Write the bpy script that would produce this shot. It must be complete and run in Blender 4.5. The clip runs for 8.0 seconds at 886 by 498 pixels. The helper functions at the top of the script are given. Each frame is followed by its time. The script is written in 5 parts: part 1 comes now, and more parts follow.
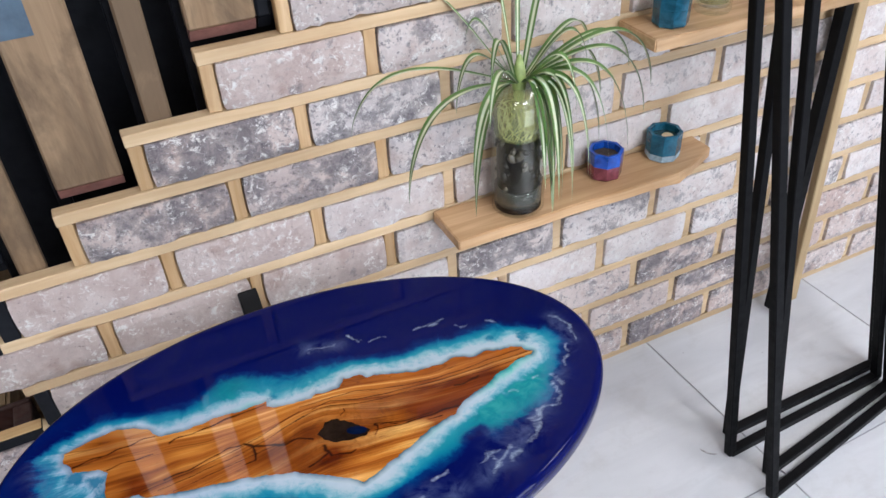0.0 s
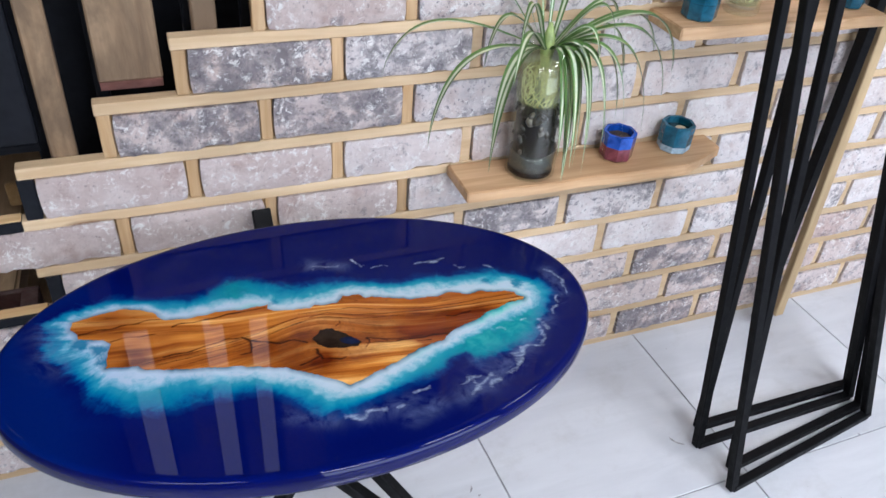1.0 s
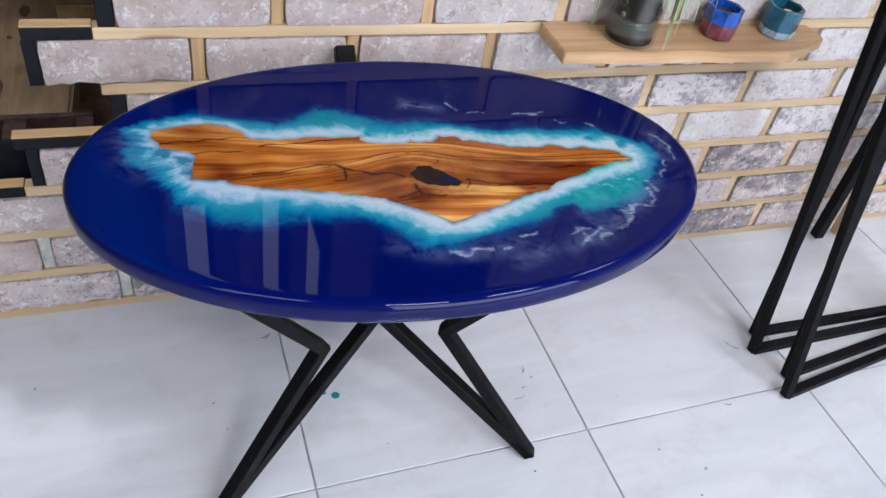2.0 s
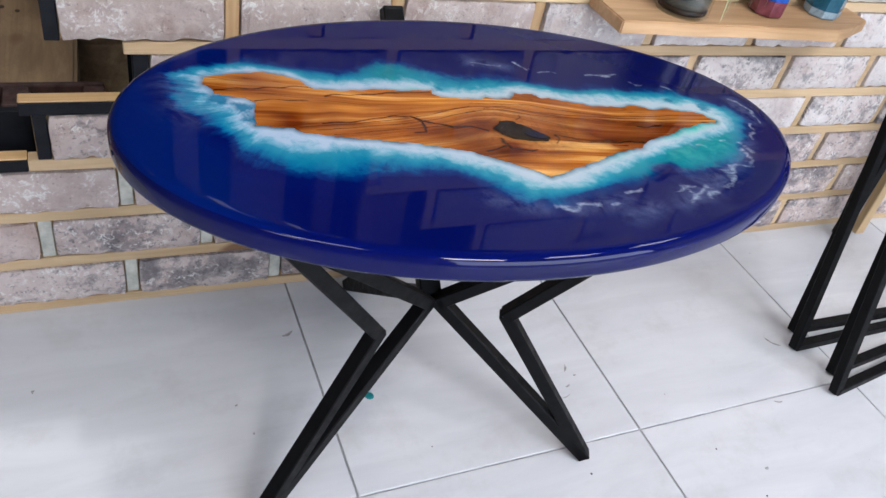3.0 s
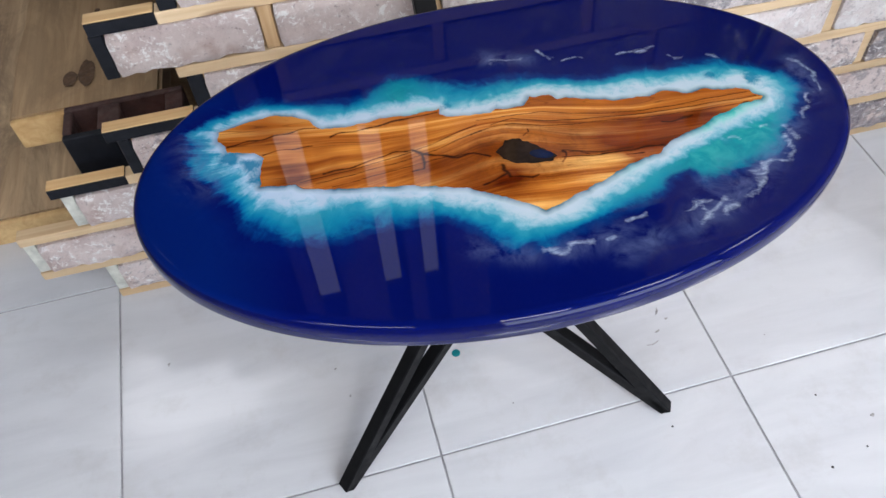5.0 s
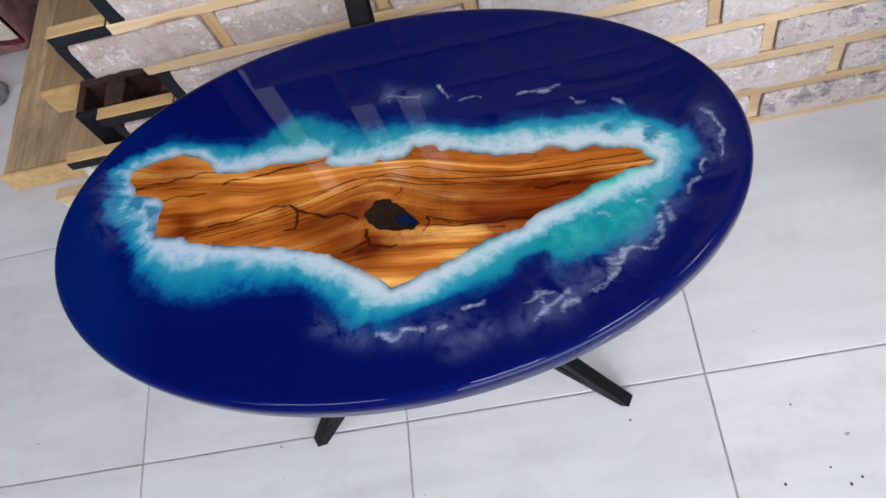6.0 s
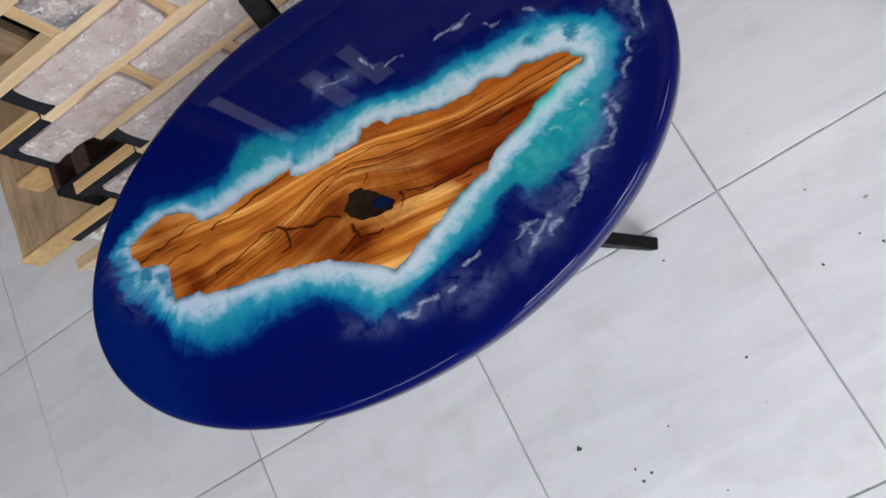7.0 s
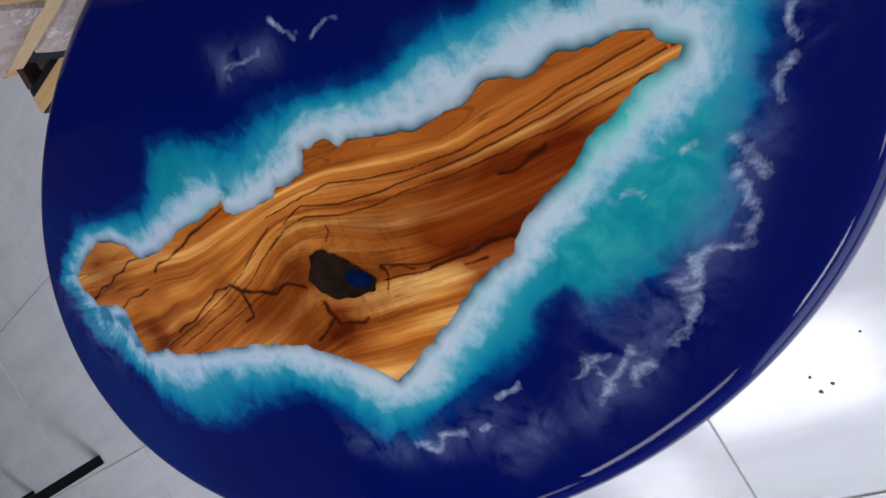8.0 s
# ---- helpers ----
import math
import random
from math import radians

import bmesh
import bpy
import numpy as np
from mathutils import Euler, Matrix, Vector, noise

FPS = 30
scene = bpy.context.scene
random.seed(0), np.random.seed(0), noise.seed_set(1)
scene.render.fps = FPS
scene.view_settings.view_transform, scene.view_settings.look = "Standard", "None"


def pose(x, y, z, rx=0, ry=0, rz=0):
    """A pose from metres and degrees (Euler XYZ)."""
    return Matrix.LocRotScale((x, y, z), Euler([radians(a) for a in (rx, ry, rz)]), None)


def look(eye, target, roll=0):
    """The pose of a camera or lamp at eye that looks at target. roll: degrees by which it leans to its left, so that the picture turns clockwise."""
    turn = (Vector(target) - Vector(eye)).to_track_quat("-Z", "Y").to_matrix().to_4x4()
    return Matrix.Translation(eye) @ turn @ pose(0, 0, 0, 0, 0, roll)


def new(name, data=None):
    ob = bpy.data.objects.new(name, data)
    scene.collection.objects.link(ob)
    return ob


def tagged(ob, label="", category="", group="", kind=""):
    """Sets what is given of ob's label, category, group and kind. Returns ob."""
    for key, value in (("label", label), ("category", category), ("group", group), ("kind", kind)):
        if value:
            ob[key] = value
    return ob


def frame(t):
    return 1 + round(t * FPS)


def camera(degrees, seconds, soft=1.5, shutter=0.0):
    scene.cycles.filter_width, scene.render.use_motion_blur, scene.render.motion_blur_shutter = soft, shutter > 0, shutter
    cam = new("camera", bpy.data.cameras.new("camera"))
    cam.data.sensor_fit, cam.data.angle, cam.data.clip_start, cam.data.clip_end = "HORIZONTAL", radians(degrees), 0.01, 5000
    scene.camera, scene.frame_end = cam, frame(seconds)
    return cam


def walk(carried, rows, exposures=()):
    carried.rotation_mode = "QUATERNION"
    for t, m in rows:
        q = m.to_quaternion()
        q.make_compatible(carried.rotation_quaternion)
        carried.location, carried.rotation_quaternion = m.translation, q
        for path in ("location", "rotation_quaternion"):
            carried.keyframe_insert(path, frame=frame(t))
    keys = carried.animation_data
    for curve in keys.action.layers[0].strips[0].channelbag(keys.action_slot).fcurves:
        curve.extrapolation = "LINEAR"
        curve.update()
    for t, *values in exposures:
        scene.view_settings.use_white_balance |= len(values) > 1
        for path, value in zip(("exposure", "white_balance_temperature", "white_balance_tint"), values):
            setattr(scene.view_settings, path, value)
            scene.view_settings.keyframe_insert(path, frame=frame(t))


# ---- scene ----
from mathutils.geometry import delaunay_2d_cdt

cam = camera(58.9, 8.0, shutter=0.12)
PATH = [
    (0, (-0.504, -1.041, 1.337), (0.139, 0.418, 0.13), -3.4),
    (0.5, (-0.506, -1.098, 1.334), (0.161, 0.394, 0.182), -0.7),
    (1, (-0.552, -1.134, 1.293), (0.092, 0.335, 0.099), 4.8),
    (1.5, (-0.613, -1.136, 1.226), (0.028, 0.277, -0.037), 9.9),
    (2, (-0.675, -1.102, 1.147), (-0.042, 0.246, -0.189), 11.2),
    (2.2, (-0.71, -1.08, 1.113), (-0.055, 0.252, -0.227), 11.9),
    (3.3, (-0.821, -1.021, 0.969), (-0.008, 0.347, -0.242), 13.2),
    (3.5, (-0.837, -1.012, 0.964), (0.009, 0.346, -0.236), 12.6),
    (4, (-0.835, -1.006, 0.969), (-0.016, 0.347, -0.256), 9.8),
    (4.5, (-0.734, -1.011, 1.079), (-0.139, 0.301, -0.309), 4.6),
    (4.7, (-0.676, -1.0, 1.121), (-0.22, 0.28, -0.347), 1.2),
    (5.8, (-0.238, -0.823, 1.266), (-0.537, 0.129, -0.467), -23.9),
    (6, (-0.175, -0.807, 1.279), (-0.511, 0.103, -0.47), -28.0),
    (6.5, (-0.112, -0.796, 1.308), (-0.504, -0.016, -0.492), -43.8),
    (7, (-0.081, -0.737, 1.333), (-0.624, -0.12, -0.49), -69.9),
    (7.5, (-0.022, -0.536, 1.158), (-0.953, -0.335, -0.601), -104.5),
    (8, (0.045, -0.391, 0.929), (-1.261, -0.437, -0.585), -122.1),
]
EXPOSURES = ((0.0, -0.10, 6350, 10), (0.5, -0.05, 6150, 10), (1.5, -0.05, 6050, 10), (2.0, -0.05, 6150, 10), (3.5, 0.08, 6450, 10), (4.0, 0.05, 6500, 10), (4.5, 0.06, 6350, 9), (6.0, -0.02, 6500, 10), (7.0, -0.20, 6600, 9), (8.0, -0.32, 6200, 11))
walk(cam, [(t, look(eye, target, roll)) for t, eye, target, roll in PATH], EXPOSURES)

# ---------------------------------------------------------------- world and light
world = bpy.data.worlds.new("world")
scene.world = world
world.use_nodes = True
world.node_tree.nodes["Background"].inputs[0].default_value = (0.75, 0.82, 0.9, 1)
world.node_tree.nodes["Background"].inputs[1].default_value = 0.25
LAMP = 0.88
LAMP_COLOUR = (0.985, 0.97, 1.0)
# Second and last panels follow reflections; the rest are added fill, out of view.
LAMPS = ((-0.05, -2.55, 0.70, 0.50, 56.0), (-1.60, -1.85, 1.00, 0.42, 26.0), (0.95, -1.90, 0.56, 0.56, 38.0), (1.75, -1.05, 0.56, 0.56, 22.0), (-2.60, -2.40, 0.56, 0.56, 8.0), (-1.01, 1.60, 1.98, 1.10, 22.0))
# Area lamp in an added south opening; cool fill for the lower wall.
SKY_W, SKY_X, SKY_Z = 3.2, 1.15, (0.50, 2.30)
sky = bpy.data.lights.new("window_fill", "AREA")
sky.shape, sky.size, sky.size_y, sky.energy, sky.color = "RECTANGLE", SKY_W, SKY_Z[1] - SKY_Z[0], 108.0, (0.88, 0.965, 1.14)
new("window_fill", sky).matrix_world = pose(SKY_X, -3.44, (SKY_Z[0] + SKY_Z[1]) / 2, 90, 0, 0)


# ---------------------------------------------------------------- small helpers
class Nodes:
    """A thin layer over a material's node tree."""

    def __init__(self, name, rough=0.5, metal=0.0):
        self.mat = bpy.data.materials.new(name)
        self.mat.use_nodes = True
        self.tree = self.mat.node_tree
        self.bsdf = self.tree.nodes["Principled BSDF"]
        self.set(self.bsdf, "Roughness", rough)
        self.set(self.bsdf, "Metallic", metal)

    def set(self, node, key, value):
        if isinstance(value, bpy.types.NodeSocket):
            self.tree.links.new(value, node.inputs[key])
        elif isinstance(value, tuple) and len(value) == 3 and node.inputs[key].type == "RGBA":
            node.inputs[key].default_value = (*value, 1)
        else:
            node.inputs[key].default_value = value

    def node(self, kind, outs=0, props=(), **keys):
        n = self.tree.nodes.new(kind)
        for k, v in props:
            if k == "operation":
                n.operation = v
            elif k == "data_type":
                n.data_type = v
            elif k == "blend_type":
                n.blend_type = v
            elif k == "attribute_name":
                n.attribute_name = v
            elif k == "noise_dimensions":
                n.noise_dimensions = v
            elif k == "feature":
                n.feature = v
        for k, v in keys.items():
            self.set(n, k if not k.startswith("i") or not k[1:].isdigit() else int(k[1:]), v)
        return n.outputs[outs]

    def math(self, op, a, b=0.0, c=0.0):
        return self.node("ShaderNodeMath", props=(("operation", op),), i0=a, i1=b, i2=c)

    def coords(self, out="Object"):
        return self.tree.nodes.new("ShaderNodeTexCoord").outputs[out]

    def random(self):
        return self.tree.nodes.new("ShaderNodeObjectInfo").outputs["Random"]

    def mapped(self, vec, scale=(1, 1, 1), turn=(0, 0, 0), move=(0, 0, 0)):
        n = self.tree.nodes.new("ShaderNodeMapping")
        self.set(n, "Vector", vec)
        n.inputs["Scale"].default_value, n.inputs["Rotation"].default_value = scale, turn
        self.set(n, "Location", move)
        return n.outputs[0]

    def noise(self, vec, scale, detail=3.0, rough=0.55, distort=0.0):
        n = self.tree.nodes.new("ShaderNodeTexNoise")
        for k, v in (("Vector", vec), ("Scale", scale), ("Detail", detail), ("Roughness", rough), ("Distortion", distort)):
            self.set(n, k, v)
        return n.outputs[0]

    def ramp(self, fac, stops):
        n = self.tree.nodes.new("ShaderNodeValToRGB")
        self.set(n, 0, fac)
        while len(n.color_ramp.elements) < len(stops):
            n.color_ramp.elements.new(1.0)
        for e, (p, c) in zip(n.color_ramp.elements, stops):
            e.position, e.color = p, (*c, 1) if isinstance(c, tuple) else (c, c, c, 1)
        return n.outputs[0]

    def mix(self, fac, a, b, blend="MIX"):
        n = self.tree.nodes.new("ShaderNodeMix")
        n.data_type, n.blend_type = "RGBA", blend
        for k, v in ((0, fac), (6, a), (7, b)):
            self.set(n, k, v)
        return n.outputs[2]

    def attr(self, name):
        n = self.tree.nodes.new("ShaderNodeAttribute")
        n.attribute_name = name
        return n.outputs["Fac"]

    def offset(self, vec, amount):
        """vec shifted by a per-object random amount."""
        return self.node("ShaderNodeVectorMath", props=(("operation", "ADD"),), i0=vec, i1=amount)

    def spread(self, by=40.0):
        r = self.random()
        n = self.tree.nodes.new("ShaderNodeCombineXYZ")
        self.set(n, 0, self.math("MULTIPLY", r, by))
        self.set(n, 1, self.math("MULTIPLY", r, by * 1.7))
        self.set(n, 2, self.math("MULTIPLY", r, by * 2.3))
        return n.outputs[0]

    def bump(self, height, strength=0.3, distance=0.002):
        n = self.tree.nodes.new("ShaderNodeBump")
        for k, v in (("Height", height), ("Strength", strength), ("Distance", distance)):
            self.set(n, k, v)
        self.set(self.bsdf, "Normal", n.outputs[0])

    def done(self, colour, **more):
        self.set(self.bsdf, "Base Color", colour)
        for k, v in more.items():
            self.set(self.bsdf, k.replace("_", " "), v)
        return self.mat


def mesh_of(bm, name, material, smooth=False):
    me = bpy.data.meshes.new(name)
    bm.normal_update()
    bm.to_mesh(me)
    bm.free()
    if material:
        me.materials.append(material)
    if smooth:
        me.polygons.foreach_set("use_smooth", [True] * len(me.polygons))
    return me


def part(name, bm, material, parent=None, label="", smooth=False):
    ob = new(name, mesh_of(bm, name, material, smooth) if isinstance(bm, bmesh.types.BMesh) else bm)
    ob.parent = parent
    if label:
        ob["label"] = label
    return ob


def empty(name, at=(0, 0, 0), turn=0.0):
    ob = new(name)
    ob.matrix_basis = pose(*at, 0, 0, turn)
    ob.empty_display_size = 0.05
    return ob


def box(x0, x1, y0, y1, z0, z1, bevel=0.0, bm=None, segments=1):
    bm = bm or bmesh.new()
    made = bmesh.ops.create_cube(bm, size=1)["verts"]
    for v in made:
        v.co = Vector(((x0 + x1) / 2 + v.co.x * (x1 - x0), (y0 + y1) / 2 + v.co.y * (y1 - y0), (z0 + z1) / 2 + v.co.z * (z1 - z0)))
    if bevel:
        edges = list({e for v in made for e in v.link_edges})
        bmesh.ops.bevel(bm, geom=edges, offset=bevel, segments=segments, affect="EDGES", profile=0.5)
    return bm


def tube(a, b, w, bm=None, bevel=0.002, up=(0, 0, 1), d=None):
    """A square tube from a to b, of width w and depth d."""
    bm = bm or bmesh.new()
    a, b = Vector(a), Vector(b)
    way = (b - a).normalized()
    side = way.cross(Vector(up))
    side = side.normalized() if side.length > 1e-3 else Vector((1, 0, 0))
    top = side.cross(way).normalized()
    piece = bmesh.new()
    box(-w / 2, w / 2, -(d or w) / 2, (d or w) / 2, 0, (b - a).length, bevel, piece)
    turn = Matrix((side, top, way)).transposed().to_4x4()
    bmesh.ops.transform(piece, matrix=Matrix.Translation(a) @ turn, verts=piece.verts)
    bmesh.ops.recalc_face_normals(piece, faces=piece.faces)
    me = bpy.data.meshes.new("tmp")
    piece.to_mesh(me)
    piece.free()
    bm.from_mesh(me)
    bpy.data.meshes.remove(me)
    return bm


def lathe(profile, count=40, bm=None, at=(0, 0, 0), turn=0.0):
    """A turned shape from (radius, height) pairs."""
    bm = bm or bmesh.new()
    rings = []
    for r, z in profile:
        ring = []
        for k in range(count):
            a = 2 * math.pi * k / count + turn
            ring.append(bm.verts.new((at[0] + r * math.cos(a), at[1] + r * math.sin(a), at[2] + z)))
        rings.append(ring)
    for lo, hi in zip(rings, rings[1:]):
        for k in range(count):
            bm.faces.new((lo[k], lo[(k + 1) % count], hi[(k + 1) % count], hi[k]))
    if profile[0][0] > 1e-6:
        bm.faces.new(rings[0][::-1])
    if profile[-1][0] > 1e-6:
        bm.faces.new(rings[-1])
    return bm


# ---------------------------------------------------------------- materials
def make_brick():
    """Reclaimed brick: pink-grey clay with soot and lime; the object's colour says how sooty and shaded (red),
    blue-grey (green) and paled by lime and light (blue) it is.
    """
    n = Nodes("old_brick", 0.88)
    co = n.offset(n.coords(), n.spread())
    r = n.random()
    info = n.tree.nodes.new("ShaderNodeObjectInfo")
    sep = n.tree.nodes.new("ShaderNodeSeparateColor")
    n.set(sep, 0, info.outputs["Color"])
    soot_shade, blue = sep.outputs[0], sep.outputs[1]
    base = n.ramp(r, ((0.0, (0.54, 0.395, 0.345)), (0.35, (0.62, 0.485, 0.43)), (0.65, (0.55, 0.42, 0.375)), (1.0, (0.66, 0.54, 0.49))))
    base = n.mix(n.math("MULTIPLY", blue, 0.7), base, (0.47, 0.458, 0.47))
    blotch = n.noise(co, 13, 4, 0.6)
    c = n.mix(n.ramp(blotch, ((0.38, 0.0), (0.58, 0.85))), base, (0.71, 0.605, 0.555))
    rust = n.noise(co, 19, 3, 0.6)
    c = n.mix(n.ramp(rust, ((0.56, 0.0), (0.70, 0.6))), c, (0.42, 0.27, 0.22))
    c = n.mix(n.math("MULTIPLY", sep.outputs[2], n.ramp(n.noise(co, 21, 5, 0.65), ((0.36, 0.35), (0.60, 1.0)))), c, (0.85, 0.80, 0.77))
    soot = n.noise(co, 36, 9, 0.76, 0.4)
    patch = n.noise(n.mapped(co, (1, 1, 1.3)), 16, 3, 0.55)
    push = n.math("ADD", n.math("MULTIPLY", soot, 0.75), n.math("MULTIPLY", patch, 0.65))
    push = n.math("ADD", push, n.math("MULTIPLY", n.math("SUBTRACT", soot_shade, 0.88), 0.18))
    amount = n.ramp(push, ((0.745, 0.0), (0.79, 0.45), (0.90, 0.86)))
    tint = n.mix(n.noise(co, 90, 3, 0.6), (0.080, 0.078, 0.092), (0.29, 0.26, 0.27))
    c = n.mix(amount, c, tint)
    lime = n.noise(co, 75, 9, 0.80, 0.6)
    where = n.noise(co, 17, 3, 0.6)
    c = n.mix(n.math("MULTIPLY", n.ramp(lime, ((0.535, 0.0), (0.575, 1.0))), n.ramp(where, ((0.42, 0.12), (0.56, 1.0)))), c, (0.88, 0.85, 0.81))
    fleck = n.noise(co, 100, 5, 0.7)
    c = n.mix(n.math("MULTIPLY", n.ramp(fleck, ((0.57, 0.0), (0.63, 0.85))), n.ramp(soot_shade, ((0.4, 0.08), (1.0, 0.75)))), c, (0.10, 0.092, 0.105))
    pits = n.noise(co, 150, 4, 0.65)
    c = n.mix(n.ramp(pits, ((0.30, 0.55), (0.39, 0.0))), c, (0.19, 0.14, 0.13))
    rough = n.math("ADD", n.math("MULTIPLY", lime, 1.2), n.math("MULTIPLY", pits, 0.5))
    n.bump(n.math("ADD", rough, n.math("MULTIPLY", soot, 1.2)), 1.0, 0.005)
    return n.done(c, Specular_IOR_Level=0.25)


def make_pine(name, light, dark, grain_axis=0, gloss=0.5, knots=True, weather=0.0):
    """Sawn softwood, its grain along one axis."""
    n = Nodes(name, gloss)
    co = n.offset(n.coords(), n.spread(9.0))
    s = [26.0, 26.0, 26.0]
    s[grain_axis] = 1.6
    grain = n.noise(n.mapped(co, tuple(s)), 2.2, 5, 0.6, 0.8)
    c = n.mix(n.ramp(grain, ((0.32, 0.0), (0.68, 1.0))), light, dark)
    s2 = [9.0, 9.0, 9.0]
    s2[grain_axis] = 4.0
    tone = n.noise(n.mapped(co, tuple(s2)), 1.0, 2)
    c = n.mix(n.ramp(tone, ((0.45, 0.0), (0.75, 0.5))), c, tuple(v * 0.62 for v in dark))
    own = n.ramp(n.random(), ((0.0, (0.74, 0.69, 0.62)), (0.4, (1.0, 0.97, 0.93)), (0.7, (0.90, 0.84, 0.76)), (1.0, (1.08, 1.08, 1.08))))
    c = n.mix(1.0, c, own, "MULTIPLY")
    if knots:
        k = n.noise(n.mapped(co, tuple(0.55 * v for v in (s2))), 2.4, 1)
        c = n.mix(n.ramp(k, ((0.72, 0.0), (0.77, 0.85))), c, (0.16, 0.07, 0.03))
    if weather:
        w = n.noise(n.mapped(co, tuple(4.0 if k == grain_axis else 9.0 for k in range(3))), 1.0, 6, 0.7, 0.6)
        c = n.mix(n.math("MULTIPLY", n.ramp(w, ((0.44, 0.0), (0.58, 1.0))), weather), c, tuple(0.55 * v for v in dark))
    n.bump(grain, 0.25, 0.0015)
    return n.done(c)


def make_tile():
    n = Nodes("white_tile", 0.16)
    co = n.offset(n.coords(), n.spread(15.0))
    veins = n.noise(n.mapped(co, (0.9, 4.5, 1), (0, 0, 0.25)), 3.0, 6, 0.6, 0.6)
    c = n.mix(n.ramp(veins, ((0.35, 0.0), (0.7, 1.0))), (0.60, 0.61, 0.625), (0.51, 0.52, 0.54))
    dirt = n.noise(co, 9, 5, 0.7)
    c = n.mix(n.ramp(dirt, ((0.53, 0.0), (0.72, 0.38))), c, (0.42, 0.41, 0.40))
    specks = n.noise(co, 55, 2, 0.5)
    c = n.mix(n.ramp(specks, ((0.775, 0.0), (0.80, 0.7))), c, (0.16, 0.15, 0.14))
    n.set(n.bsdf, "Roughness", n.ramp(dirt, ((0.3, 0.075), (0.7, 0.20))))
    n.bump(n.noise(co, 3.0, 2), 0.05, 0.002)
    return n.done(c, Specular_IOR_Level=0.7)


def make_plain(name, colour, rough=0.5, metal=0.0, vary=0.12, scale=12.0, bump=0.0, spec=0.5):
    n = Nodes(name, rough, metal)
    co = n.offset(n.coords(), n.spread())
    v = n.noise(co, scale, 4, 0.6)
    c = n.mix(n.ramp(v, ((0.3, 0.0), (0.7, 1.0))), tuple(x * (1 - vary) for x in colour), tuple(min(1, x * (1 + vary)) for x in colour))
    n.set(n.bsdf, "Roughness", n.ramp(n.noise(co, scale * 3, 3), ((0.3, rough * 0.8), (0.7, min(1, rough * 1.25)))))
    if bump:
        n.bump(n.noise(co, scale * 12, 3), bump, 0.001)
    return n.done(c, Specular_IOR_Level=spec)


def make_resin():
    """Ocean-coloured casting resin: foam, shallows and deep blue, by the attributes of the tabletop."""
    n = Nodes("ocean_resin", 0.015)
    co = n.coords()
    s = n.attr("shore")
    feather = n.noise(n.mapped(co, (1, 1, 1), (0, 0, 0.4)), 42, 4, 0.6, 1.2)
    swell = n.noise(co, 22, 3, 0.5, 0.5)
    fine = n.noise(co, 70, 8, 0.72, 0.6)
    near = n.ramp(s, ((0.0, 0.25), (0.25, 1.0)))
    shift = n.math("ADD", n.math("MULTIPLY", n.math("SUBTRACT", swell, 0.5), 1.0), n.math("MULTIPLY", n.math("SUBTRACT", feather, 0.5), 0.85))
    shift = n.math("ADD", shift, n.math("MULTIPLY", n.math("SUBTRACT", fine, 0.5), n.ramp(s, ((0.8, 0.65), (1.25, 0.30)))))
    sep = n.tree.nodes.new("ShaderNodeSeparateXYZ")
    n.set(sep, 0, co)
    far_west = n.ramp(n.math("MULTIPLY", sep.outputs[0], -2.5), ((0.62, 0.0), (0.80, 1.0)))
    turn = n.math("ARCTAN2", n.math("SUBTRACT", sep.outputs[1], 0.03), n.math("ADD", sep.outputs[0], 0.20))
    fan = n.tree.nodes.new("ShaderNodeCombineXYZ")
    n.set(fan, 0, n.math("MULTIPLY", n.math("ABSOLUTE", turn), 9.0))
    n.set(fan, 1, n.math("MULTIPLY", n.math("SIGN", turn), 5.0))
    n.set(fan, 2, n.math("MULTIPLY", s, 0.35))
    rays = n.math("MULTIPLY", n.math("SUBTRACT", n.noise(fan.outputs[0], 1.0, 5, 0.7, 0.3), 0.30), n.math("MULTIPLY", far_west, 3.2))
    t = n.math("ADD", s, n.math("MULTIPLY", n.math("ADD", shift, rays), near))
    sea = n.ramp(n.math("DIVIDE", t, 4.0), (
        (0.00, (0.47, 0.555, 0.61)), (0.13, (0.42, 0.525, 0.585)), (0.21, (0.20, 0.42, 0.50)), (0.28, (0.028, 0.27, 0.36)),
        (0.38, (0.007, 0.185, 0.295)), (0.45, (0.0035, 0.115, 0.245)), (0.52, (0.0017, 0.030, 0.145)), (0.63, (0.0011, 0.0052, 0.084)), (1.0, (0.0011, 0.0040, 0.074))))
    teal = n.math("MULTIPLY", n.attr("teal"), n.ramp(n.math("DIVIDE", t, 4.0), ((0.23, 0.0), (0.30, 0.9), (0.44, 0.8), (0.54, 0.0))))
    sea = n.mix(teal, sea, n.ramp(n.math("ADD", n.math("MULTIPLY", feather, 0.6), n.math("MULTIPLY", swell, 0.4)), ((0.36, (0.003, 0.135, 0.20)), (0.52, (0.007, 0.225, 0.245)), (0.68, (0.035, 0.33, 0.31)))))
    purple = n.ramp(sep.outputs[0], ((0.02, 0.0), (0.30, 1.0)))
    murk = n.math("MULTIPLY", n.math("MULTIPLY", purple, n.ramp(n.noise(co, 9, 4, 0.6, 0.5), ((0.30, 0.25), (0.70, 1.0)))), n.ramp(n.math("DIVIDE", t, 4.0), ((0.46, 0.0), (0.58, 0.85))))
    sea = n.mix(murk, sea, (0.0042, 0.0050, 0.058))
    lace = n.math("MULTIPLY", n.ramp(fine, ((0.50, 0.0), (0.66, 0.4))), n.ramp(s, ((0.1, 0.0), (0.6, 1.0), (1.1, 0.4), (1.4, 0.0))))
